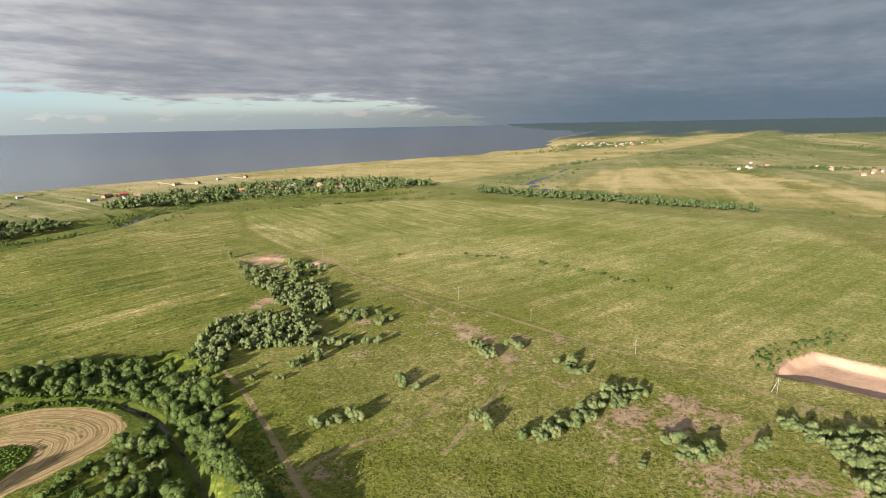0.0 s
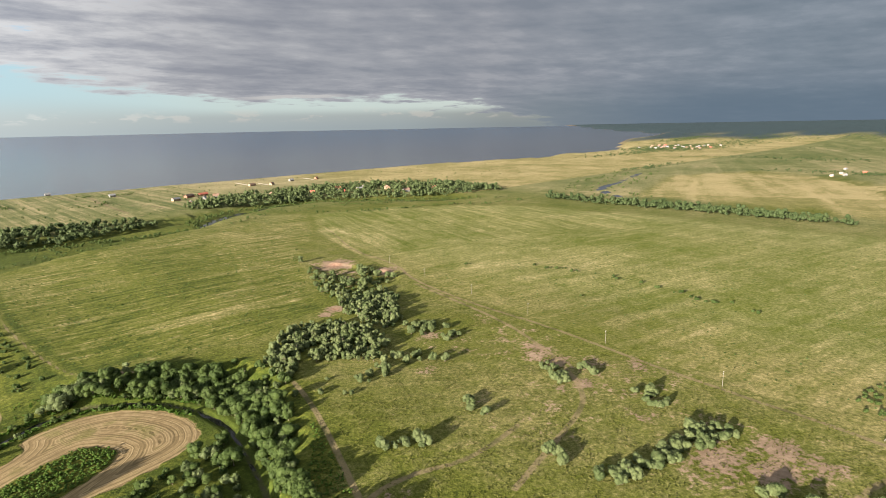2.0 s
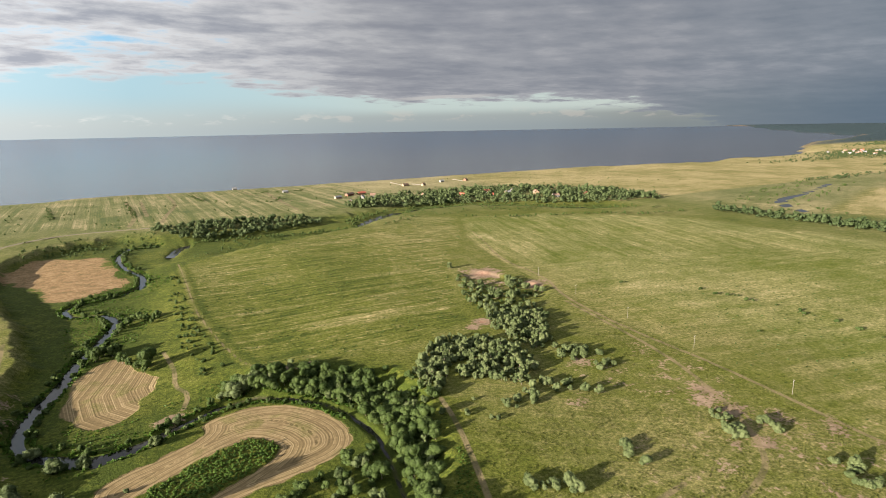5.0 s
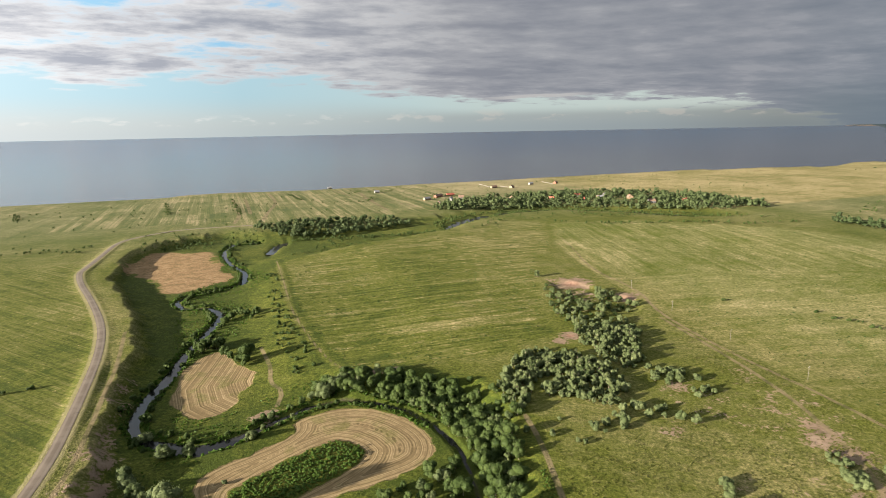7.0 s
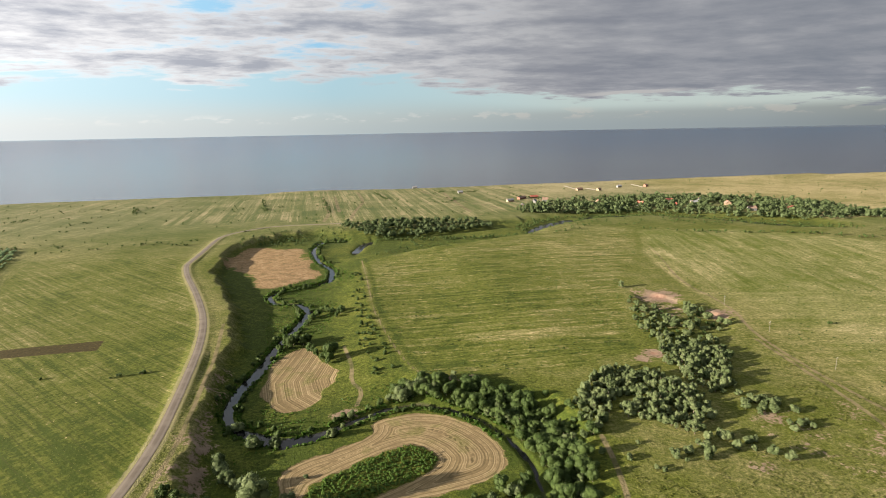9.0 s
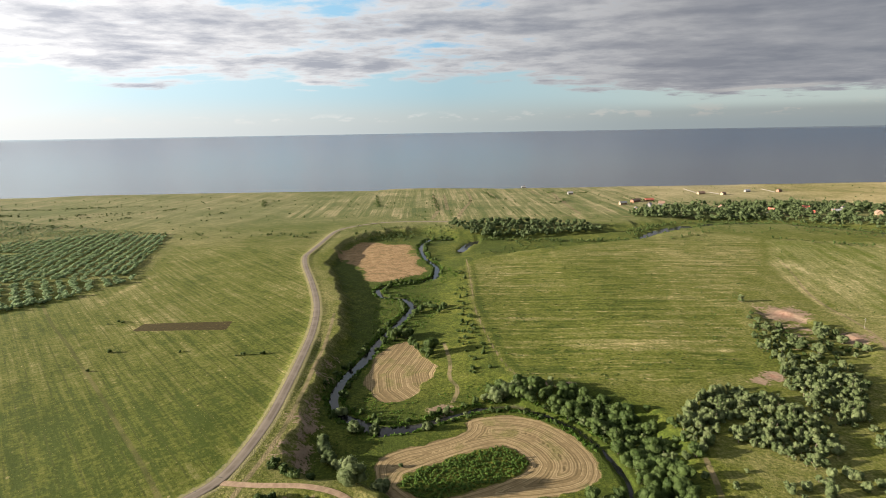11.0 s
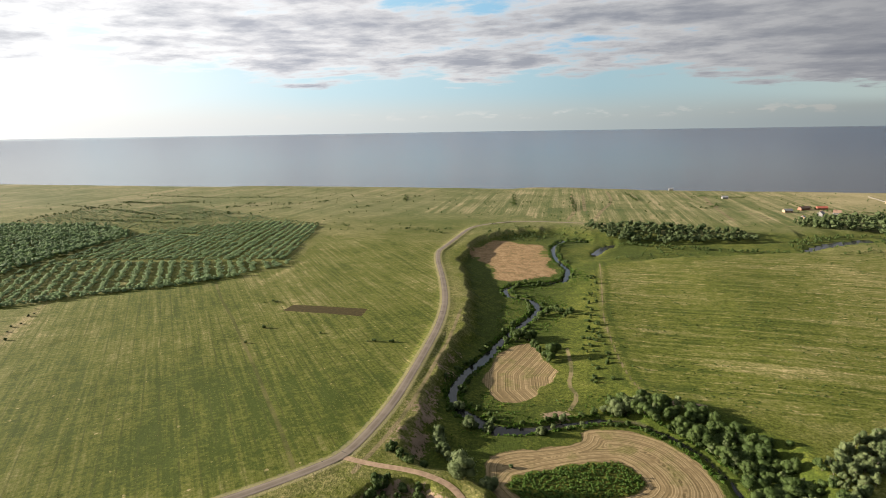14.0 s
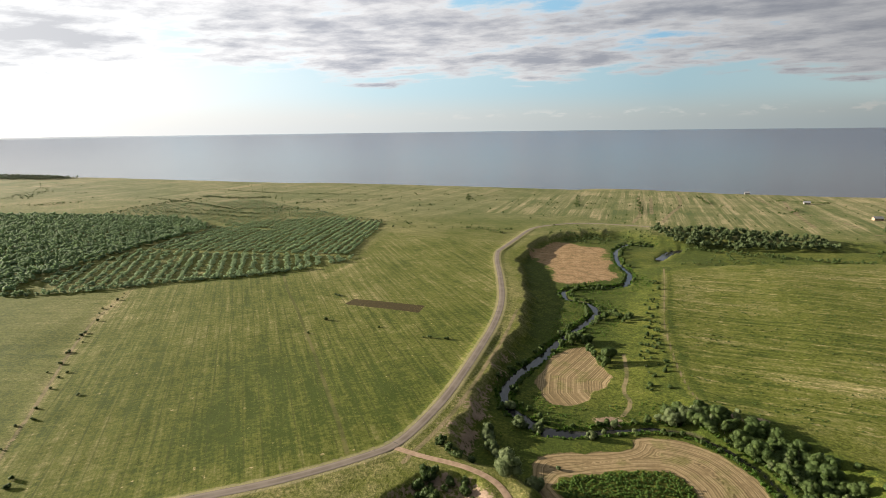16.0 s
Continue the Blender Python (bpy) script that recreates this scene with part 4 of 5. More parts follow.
for i in range(5):
    PLANTS["willow", i] = plant("willow_bush", 10 + i, 4.6 + 0.4 * i, 2.5 + 0.15 * i, 0.3, 9, 520, 0.42, LEAF_WILLOW,
                                "silver-green rounded willow bush growing in rough grass", "bush", "willow bushes on the pasture")
    PLANTS["sallow", i] = plant("sallow_bush", 90 + i, 4.8 + 0.4 * i, 2.3 + 0.15 * i, 0.4, 9, 520, 0.42, LEAF_WILLOW,
                                "tall grey-green sallow bush crowded into a thicket", "bush", "sallows of the thicket")
    PLANTS["tree", i] = plant("tree", 30 + i, 7.2 + 0.6 * i, 3.0 + 0.2 * i, 0.8, 11, 560, 0.5, LEAF_GREEN,
                              "leafy green broadleaf tree in the stream-side belt", "tree", "trees along the stream")
    PLANTS["shrub", i] = plant("shrub", 50 + i, 1.9 + 0.25 * i, 1.25 + 0.1 * i, 0.1, 4, 170, 0.34, LEAF_GREEN,
                               "low dark green shrub in the meadow", "shrub", "low shrubs in the valley")
    PLANTS["osier", i] = plant("osier_shrub", 110 + i, 2.1 + 0.25 * i, 1.3 + 0.1 * i, 0.1, 4, 170, 0.34, LEAF_GREEN,
                               "green osier shrub on the stream bank", "shrub", "osiers along the stream")
    PLANTS["aspen", i] = plant("aspen", 70 + i, 6.6 + 0.5 * i, 1.7 + 0.15 * i, 0.6, 8, 420, 0.40, LEAF_WILLOW,
                               "slender pale grey-green young tree of a thicket", "tree", "young trees of the thicket")
USED = set()
RNG = np.random.RandomState(7)


def grow(kind, x, y, size=1.0):
    """Set one plant into the ground; the first of a kind is the plant itself, the rest are copies."""
    i = RNG.randint(5)
    s = size * (0.58 + 0.76 * RNG.rand())
    z = float(land_at(x, y)) - 0.05
    m = pose(x, y, z, 0, 0, RNG.rand() * 360)
    key = (kind, i)
    ob = PLANTS[key]
    if key in USED:
        ob = copy_thing(ob, m)
    else:
        USED.add(key)
        ob.matrix_basis = m
    ob.scale = (s * (1.0 + 0.35 * RNG.rand()), s * (1.0 + 0.35 * RNG.rand()), s * (0.85 + 0.5 * RNG.rand()))


def scatter(pts, gap, keep=1.0, patchy=0.0, seed=1):
    """Places inside a polygon, about gap apart; patchy leaves clearings."""
    rng = np.random.RandomState(seed)
    xs, ys = [p[0] for p in pts], [p[1] for p in pts]
    gxx, gyy = np.meshgrid(np.arange(min(xs), max(xs), gap), np.arange(min(ys), max(ys), gap))
    gxx = gxx + (rng.rand(*gxx.shape) - 0.5) * gap * 0.9
    gyy = gyy + (rng.rand(*gyy.shape) - 0.5) * gap * 0.9
    ok = (poly_dist(gxx, gyy, pts) < 0) & (rng.rand(*gxx.shape) < keep)
    if patchy:
        ok &= wobble(gxx, gyy, gap * 3.2, seed + 40) > patchy - 1.0
    return list(zip(gxx[ok], gyy[ok]))


def near_line(pts, lo, hi, step, seed=1, keep=0.7):
    """Places along both sides of a line, between lo and hi metres off it."""
    rng = np.random.RandomState(seed)
    out = []
    for (ax, ay), (bx, by) in zip(pts, pts[1:]):
        l = math.hypot(bx - ax, by - ay)
        for k in range(max(1, int(l / step))):
            for sgn in (-1, 1):
                if rng.rand() < keep:
                    f, o = rng.rand(), sgn * (lo + (hi - lo) * rng.rand())
                    out.append((ax + f * (bx - ax) - (by - ay) / l * o, ay + f * (by - ay) + (bx - ax) / l * o))
    return out


# the belt of trees outside the stream's loop, and its thicket inside
BELT = [(30, 287), (52, 284), (76, 274), (90, 260), (100, 242), (101, 212), (97, 194), (89, 178), (81, 165), (75, 145), (70, 100), (62, 100),
        (68, 140), (74, 168), (80, 192), (82.5, 212), (79, 233), (71, 252), (58, 266), (42, 274), (30, 277)]
for x, y in scatter(BELT, 3.15, 0.93, 0.0, 3):
    grow("tree" if RNG.rand() < 0.88 else "aspen", x, y, 0.62 if y > 200 else 0.7)
for x, y in scatter([(62, 199), (73, 204), (74, 190), (66, 165), (58, 135), (40, 135), (30, 160), (46, 188)], 4.8, 0.85, 0.5, 4):
    grow("tree" if RNG.rand() < 0.6 else "willow", x, y, 0.6)
for x, y in scatter([(20, 192), (45, 196), (56, 196), (44, 178), (24, 172)], 5.5, 0.6, 0.7, 5):
    grow("shrub", x, y, 1.3)
for x, y in scatter([(104, 205), (112, 226), (106, 250), (98, 262), (104, 240), (103, 220)], 4.5, 0.8, 0.0, 6):
    grow("osier", x, y, 1.1)
# the willow thicket by the old pits: four dense lobes round small clearings, thinner to the north
for x, y in scatter([(111, 243), (129, 265), (150, 272), (155, 260), (143, 242), (132, 243), (123, 230), (112, 218), (107, 223)], 3.1, 0.95, 0.0, 8):
    grow("sallow" if RNG.rand() < 0.6 else "aspen", x, y, 0.64)
for x, y in scatter([(155, 260), (164, 259), (169, 242), (172, 233), (162, 213), (146, 205), (140, 214), (126, 225), (126, 231), (143, 242)], 3.2, 0.95, 0.0, 9):
    grow("sallow" if RNG.rand() < 0.45 else "aspen", x, y, 0.66)
for x, y in scatter([(183, 286), (209, 292), (214, 269), (193, 238), (178, 232), (174, 251), (178, 265), (176, 274)], 3.3, 0.93, 0.2, 47):
    grow("sallow" if RNG.rand() < 0.5 else "aspen", x, y, 0.64)
for x, y in scatter([(187, 233), (199, 223), (190, 211), (180, 216)], 4.0, 0.9, 0.0, 48):
    grow("sallow", x, y, 0.6)
for x, y in scatter([(219, 385), (218, 360), (202, 307), (190, 298), (189, 318), (203, 355)], 4.2, 0.9, 0.2, 10):
    grow("sallow" if RNG.rand() < 0.5 else "shrub", x, y, 0.62)
for x, y in scatter([(215, 362), (199, 305), (224, 293), (251, 318), (250, 355), (232, 352)], 5.0, 0.75, 0.55, 11):
    grow("sallow" if RNG.rand() < 0.35 else "shrub", x, y, 0.75)
for x, y in ((157, 193), (159, 195), (164, 197), (163, 191), (168, 187), (171, 182), (145, 196), (147, 198), (141, 189), (143, 191), (131, 197), (133, 190), (130, 193),
             (119, 188), (121, 186), (112, 195), (113, 197), (121, 205), (104, 202), (110, 217), (103, 216), (189, 199), (191, 204), (144, 199), (150, 201), (137, 195)):
    grow("sallow", x, y, 0.52)
for x, y in scatter([(186, 292), (197, 306), (226, 296), (216, 270), (196, 280)], 3.8, 0.85, 0.2, 62):
    grow("sallow", x, y, 0.52)
for dx_ in (0.0, 0.9, -0.8):
    grow("aspen", 225 + dx_, 406 - dx_, 0.6)
# clumps of willow on the pasture: place, number, spread
CLUMPS = [(199, 143, 5, 4), (194, 134, 5, 4), (190, 131, 4, 3), (207, 131, 2, 2), (208, 125, 3, 3), (203, 99, 6, 5), (200, 93, 4, 4), (189, 72, 7, 5), (183, 70, 6, 4),
          (176, 73, 7, 4), (168, 75, 7, 4), (160, 77, 6, 4), (152, 79, 6, 4), (145, 82, 5, 4), (195, 66, 6, 5), (144, 103, 4, 3),
          (141, 98, 2, 2), (150, 146, 2, 2), (147, 137, 2, 2), (111, 143, 4, 3), (117, 138, 4, 3), (168, 43, 5, 4), (163, 37, 6, 4),
          (170, 33, 4, 3), (151, 49, 2, 2), (184, 21, 3, 2), (204, 17, 5, 4), (200, 9, 6, 4), (205, 0, 7, 5), (196, 0, 7, 5),
          (203, -10, 7, 5), (190, -4, 7, 5), (195, -14, 8, 6), (182, -8, 5, 5), (197, 200, 3, 3), (198, 222, 4, 4), (203, 212, 2, 2),
          (157, 202, 3, 3), (166, 196, 2, 2), (146, 141, 1, 1), (106, 146, 3, 3)]
for x, y, n, r in CLUMPS:
    for _ in range(int(n * 1.8)):
        a, q = RNG.rand() * 6.283, r * math.sqrt(RNG.rand())
        grow("willow", x + q * math.cos(a), y + q * math.sin(a), 0.5)
for x, y in scatter([(206, 20), (214, -5), (206, -28), (176, -22), (168, -8), (188, 4)], 3.9, 0.8, 0.2, 54):
    grow("sallow", x, y, 0.56)
# along the stream and in the valley
VALLEY_WILLOWS = [(-42, 266, 1.1), (-33, 249, 1.1), (-43, 233, 1.2), (-40, 226, 1.1), (-33, 219, 1.2), (-37, 222, 1.0), (-26, 201, 1.3),
                  (-15, 205, 1.6), (-17, 203, 1.3), (-45, 238, 0.9), (-30, 203, 1.1), (34, 275, 1.2), (40, 277, 1.2), (45, 280, 1.1),
                  (28, 277, 1.0), (-24, 249, 0.7), (-10, 222, 0.6), (9, 264, 0.9), (5, 256, 0.8), (0, 250, 0.8), (12, 257, 0.7), (18, 263, 0.6)]
for x, y, s in VALLEY_WILLOWS:
    grow("willow", x, y, s * 0.85)
for x, y in ((-23, 363), (-27, 362), (-31, 357), (-19, 366), (-14, 364), (-25, 358), (-17, 361), (-9, 343), (-5, 337), (-2, 330), (-34, 343),
             (-12, 348), (0, 335), (-21, 366)):
    grow("tree", x, y, 0.72)
for x, y in ((1, 418), (-13, 409), (-6, 424), (7, 413), (-2, 421), (4, 408), (-9, 415), (9, 420)):
    grow("tree", x, y, 0.62)
for x, y in near_line(smooth(RIVER_LINE[:20], 1), 3.0, 7.0, 3.6, 13, 0.62):
    if poly_dist(np.array([x]), np.array([y]), ROUND_PLOT)[0] > 2 and poly_dist(np.array([x]), np.array([y]), RED_PLOT)[0] > 0:
        grow("osier", x, y, 0.9)
for x, y in near_line(smooth(RIVER_LINE[20:27], 1), 3.6, 6.0, 4.0, 14, 0.6):
    if poly_dist(np.array([x]), np.array([y]), OXBOW)[0] > 1.0:
        grow("osier", x, y, 0.85)
for x, y in scatter([(22, 304), (40, 304), (32, 350), (28, 420), (28, 520), (14, 520), (17, 420), (17, 350)], 3.7, 0.5, 0.9, 15):
    grow("shrub", x, y, 0.8)
for x, y in scatter([(-62, 214), (-50, 216), (-42, 210), (-38, 206), (-52, 204)], 3.6, 0.75, 0.0, 16):
    grow("shrub", x, y, 1.0)
for x, y in scatter([(-58, 196), (-34, 193), (-26, 180), (-40, 170), (-60, 180)], 3.8, 0.8, 0.2, 17):
    grow("shrub", x, y, 1.2)
for x, y in ((-114, 323), (-99, 325), (-110, 324), (-213, 381), (-217, 383), (-222, 379), (-189, 304), (-192, 330), (-332, 254), (-330, 250),
             (-282, 207), (-250, 190), (-207, 132), (-203, 128), (-298, 214), (-310, 228), (-150, 330), (348, 146), (340, 133), (341, 122),
             (346, 115), (337, 98), (354, 197), (344, 259), (342, 246), (338, 101), (205, 316), (300, 190), (310, 300)):
    grow("shrub", x, y, 0.8)


for x, y in near_line(smooth([(-222, 134), (-258, 174), (-318, 236), (-355, 280), (-394, 343)], 1), 0, 5, 9, 67, 0.35):
    grow("shrub", x, y, 0.5)
for x, y in near_line([(246, 33), (262, 33), (282, 26), (297, 16), (312, 8)], 0, 5, 2.6, 68, 0.85):
    grow("shrub", x, y, 0.55)
for x, y in near_line([(344, 262), (354, 200), (348, 148), (340, 122), (336, 96)], 0, 3, 9, 53, 0.55):
    grow("shrub", x, y, 0.7)


def woods(name, places, heights, mat, label, seed, leafs=26, spread=1.0):
    """A far wood as one mesh of many uneven crowns."""
    rng = np.random.RandomState(seed)
    kinds = []
    for k in range(6):
        v, f = crown_arrays(rng, 1.0, 0.42, 0.02, 3, leafs, 0.17, ICO1)
        kinds.append((v, np.array([q if len(q) == 4 else (*q, -1) for q in f])))
    verts, faces, base = [], [], 0
    px_, py_ = np.array([p[0] for p in places]), np.array([p[1] for p in places])
    pz = land_at(px_, py_)
    for x, y, z in zip(px_, py_, pz):
        v, f = kinds[rng.randint(6)]
        a, h = rng.rand() * 6.283, heights[0] + (heights[1] - heights[0]) * rng.rand()
        w = spread * h * (0.85 + 0.4 * rng.rand())
        c, s = math.cos(a), math.sin(a)
        verts.append(np.stack([x + w * (c * v[:, 0] - s * v[:, 1]), y + w * (s * v[:, 0] + c * v[:, 1]), z - 0.1 + h * v[:, 2]], -1))
        faces.append(np.where(f >= 0, f + base, -1))
        base += len(v)
    fs = [tuple(int(k) for k in q if k >= 0) for q in np.concatenate(faces)]
    me = mesh_of(name, np.concatenate(verts), fs, mat, True)
    return tagged(new(name, me), label, "woods", kind="stuff")


# the planted wood in the west: rows, then a closed dark stand
ROWED = [(-440, 315), (-410, 345), (-372, 380), (-330, 405), (-293, 449), (-268, 492), (-300, 570), (-332, 690), (-350, 712), (-433, 722), (-490, 680), (-545, 630), (-540, 591),
         (-527, 506), (-516, 420), (-505, 335)]
rows_places = []
rng = np.random.RandomState(21)
for deg, gap, front in ((128, 10.5, True), (104, 9.0, False)):
    ca, sa = math.cos(radians(deg)), math.sin(radians(deg))
    for u in np.arange(-800, 300, gap):
        u = u + rng.randn() * 0.8
        for v_ in np.arange(100, 1000, 1.5):
            x, y = v_ * ca + u * sa, v_ * sa - u * ca
            if (y < 462 + 0.19 * (x + 520) - 4) == front and abs(y - 462 - 0.19 * (x + 520)) > 4 and rng.rand() < 0.95:
                rows_places.append((x + rng.randn() * 1.1, y + rng.randn() * 1.1))
arr = np.array(rows_places)
ok = (poly_dist(arr[:, 0], arr[:, 1], ROWED) < 0) & (wobble(arr[:, 0], arr[:, 1], 26, 22) > -0.88)
woods("young_wood", [tuple(p) for p in arr[ok]], (2.1, 3.7), LEAF_YOUNG_HAZED, "rows of young green trees in a plantation", 1, 24, 1.8)
edge_places = near_line(smooth([(-480, 290), (-440, 312), (-408, 342), (-370, 378), (-328, 404), (-291, 449)], 1), 0, 4, 2.4, 23, 0.9)
woods("young_wood", edge_places, (3.0, 5.0), LEAF_YOUNG_HAZED, "dark bushy rim of the young plantation", 2, 26, 1.4)
DARK_WOOD = [(-480, 296), (-508, 340), (-522, 420), (-533, 506), (-545, 591), (-600, 628), (-668, 645), (-834, 615), (-1000, 575), (-1080, 440), (-900, 250), (-700, 220)]
woods("old_wood", scatter(DARK_WOOD, 5.6, 0.95, 0.0, 24), (5.0, 9.0), LEAF_YOUNG_HAZED, "closed dark green broadleaf wood", 3, 14, 1.3)
# scrub on the flats behind it
carpet = scatter([(-345, 715), (-433, 728), (-490, 684), (-545, 634), (-620, 625), (-800, 645), (-828, 760), (-690, 860), (-470, 770)], 4.2, 0.9, 0.5, 25)
woods("low_scrub", carpet, (0.8, 2.2), LEAF_YOUNG_HAZED, "low green scrub spreading behind the plantation", 15, 8, 2.3)
scrub = scatter([(-828, 760), (-690, 860), (-690, 910), (-835, 850)], 7.0, 0.5, 0.9, 72)
scrub += near_line([(-812, 640), (-824, 700), (-828, 750), (-840, 850)], 0, 5, 4, 26, 0.8)
scrub += scatter([(-850, 885), (-760, 880), (-680, 915), (-720, 870), (-830, 860)], 5.0, 0.75, 0.4, 59)
scrub += scatter([(-1210, 720), (-1360, 890), (-1300, 900), (-1150, 740)], 9.0, 0.7, 0.6, 60) + scatter([(-1100, 640), (-1018, 754), (-990, 740), (-1050, 630)], 7.0, 0.7, 0.6, 61)
scrub += scatter([(-700, 740), (-560, 760), (-480, 780), (-560, 800), (-690, 765)], 7.0, 0.6, 0.6, 27)
scrub += near_line([(-323, 674), (-293, 683), (-260, 684), (-191, 700), (-149, 706)], 0, 3, 8, 28, 0.5)
scrub += near_line([(-591, 840), (-520, 880), (-473, 905)], 0, 3, 6, 29, 0.6)
scrub += [(RNG.uniform(-900, 1000), RNG.uniform(700, 1170)) for _ in range(420)]
scrub += scatter([(-1600, 900), (-1400, 1000), (-1000, 900), (-900, 780), (-1300, 760)], 16, 0.5, 1.0, 30)
scrub += near_line([(-640, 880), (-300, 950), (60, 985)], 0, 3, 14, 51, 0.45) + near_line([(-540, 1010), (-200, 1040)], 0, 3, 14, 52, 0.4)
for line in ([(-850, 880), (-760, 870), (-668, 893)], [(-580, 832), (-572, 899)], [(-491, 821), (-473, 859)], [(-468, 907), (-444, 945)],
             [(-393, 725), (-344, 711)], [(-316, 714), (-295, 703)], [(-357, 868), (-338, 895)], [(-197, 692), (-156, 677)], [(-924, 826), (-800, 800), (-619, 734)],
             [(-760, 690), (-640, 690), (-540, 680)], [(-700, 720), (-560, 715)], [(-12, 1087), (0, 876)], [(150, 960), (200, 940), (223, 990)], [(-330, 1060), (-300, 960)],
             [(197, 1078), (223, 1104), (288, 1081)], [(-120, 1080), (-100, 930)], [(90, 1130), (100, 1010)], [(-900, 980), (-700, 960), (-520, 985)], [(330, 1010), (360, 930), (450, 920)]):
    scrub += near_line(line, 0, 3.5, 4.5, 55, 0.62)
scrub += scatter([(50, 690), (150, 640), (235, 650), (300, 700), (420, 765), (540, 690), (640, 590), (660, 530), (560, 575), (450, 650), (340, 650), (240, 632), (120, 600), (45, 590)],
                 8.0, 0.6, 0.75, 57)
scrub += scatter([(-100, 600), (-110, 690), (-70, 740), (20, 745), (20, 690), (-25, 690), (-40, 665), (-90, 690)], 6.0, 0.6, 0.7, 58)
woods("scrub", scrub, (1.6, 3.8), LEAF_GREEN, "scattered dark scrub on the coastal meadow", 4, 16, 1.35)
woods("cape_wood", scatter([(-1560, 1060), (-1530, 1120), (-1800, 1120), (-2300, 1060), (-2300, 960), (-1800, 1010)], 9, 0.9, 0.0, 31), (7, 12), LEAF_DARK,
      "dark wood on a distant cape", 5, 4)
# the village among its trees, and the wood by the river
VILLAGE = [(262, 812), (300, 780), (380, 772), (450, 762), (520, 728), (575, 672), (645, 620), (715, 602), (752, 650), (745, 730), (705, 810), (650, 865),
           (560, 900), (470, 900), (380, 872), (300, 842)]
HOUSES = [(298, 846), (332, 884), (360, 906), (427, 846), (480, 808), (527, 792), (562, 792), (585, 812), (603, 716), (610, 776), (545, 832), (655, 700)]


def off_houses(places, gap):
    return [p for p in places if all((p[0] - h[0]) ** 2 + (p[1] - h[1]) ** 2 > gap * gap and not (abs(p[0] - h[0]) < 9 and -14 < p[1] - h[1] < 0)
                                     for h in HOUSES)]


woods("village_trees", off_houses(scatter(VILLAGE, 7.6, 0.9, 0.55, 32), 7.5), (4.0, 13.0), LEAF_DARK, "garden trees round the village houses", 6, 26, 1.15)
woods("river_wood", scatter([(16, 756), (70, 762), (150, 752), (205, 728), (212, 702), (150, 690), (100, 682), (40, 690)], 7.0, 0.9, 0.1, 33), (7, 11.5),
      LEAF_DARK, "dark bushy wood beside the river", 7, 40)
woods("shelter_belt", scatter([(668, 492), (692, 480), (700, 400), (706, 300), (712, 190), (706, 120), (684, 112), (676, 200), (672, 300), (664, 400)], 6.5,
                              0.9, 0.4, 34), (4.5, 13), LEAF_DARK, "broad belt of trees between fields", 8, 30)
river_scrub = near_line(BEND[3:], 8, 20, 3.5, 35, 0.8)
river_scrub += near_line([(228, 668), (250, 704), (280, 732), (320, 756)], 0, 9, 3.0, 49, 0.8)
river_scrub += near_line([(56, 690), (110, 668), (170, 650), (225, 645)], 0, 10, 2.5, 36, 0.8)
river_scrub += near_line([(372, 625), (446, 582), (518, 560), (573, 516), (640, 503)], 0, 6, 5, 37, 0.6)
river_scrub += near_line(FAR_RIVER, 14, 34, 8, 38, 0.7)
river_scrub += near_line([(700, 82), (705, 20), (700, -60)], 0, 14, 7, 39, 0.5)
river_scrub += scatter([(-100, 690), (-60, 730), (40, 735), (10, 705), (-70, 680)], 9, 0.5, 0.9, 40)
river_scrub += near_line([(760, 500), (880, 560), (1040, 600), (1180, 620)], 0, 12, 9, 41, 0.6)
woods("river_scrub", river_scrub, (2.4, 5.5), LEAF_GREEN, "bushes and reeds along the river banks", 9, 24)
# woods of the far east
east = []
for cx, cy, lx, ly, n in ((2250, 1000, 260, 130, 620), (1340, 130, 40, 150, 130), (1800, 950, 220, 40, 60), (1300, 620, 120, 20, 40), (1750, 420, 60, 220, 60),
                          (2900, 900, 700, 130, 300), (2300, -100, 120, 500, 150), (3300, 300, 300, 900, 420), (3000, 1250, 300, 60, 200)):
    for _ in range(int(n * 1.8)):
        x, y = cx + lx * RNG.randn() * 0.6, cy + ly * RNG.randn() * 0.6
        if y < float(coast_y(np.array([x]))[0]) - 30 and math.hypot(x, y) < 4700:
            east.append((x, y))
woods("far_trees", east, (3, 7), LEAF_DARK, "distant tree groups round far villages", 10, 6, 1.5)
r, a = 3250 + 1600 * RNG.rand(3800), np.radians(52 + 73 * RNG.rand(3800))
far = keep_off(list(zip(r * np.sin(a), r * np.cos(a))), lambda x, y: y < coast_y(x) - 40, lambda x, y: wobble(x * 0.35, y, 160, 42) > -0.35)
woods("far_forest", far, (3.5, 7), LEAF_FAR_HAZED, "endless dark forest towards the horizon", 11, 0)

# the weeds in the oxbow field and tussocks on the pasture
woods("crop_patch", keep_off(scatter(WEDGE, 1.6, 0.95, 0.0, 43), lambda x, y: poly_dist(x, y, WEDGE) < -0.8), (0.9, 1.9), LEAF_HERB,
      "dense green tall weeds amid the mown field", 12, 14, 1.5)


woods("herb_bed", scatter([(99, 184), (94, 164), (88, 144), (81, 124), (70, 128), (73, 140), (82, 154), (93, 171)], 1.5, 0.95, 0.0, 65), (0.6, 1.3), LEAF_HERB,
      "bright green bed of tall nettles above the stream", 14, 10, 1.5)


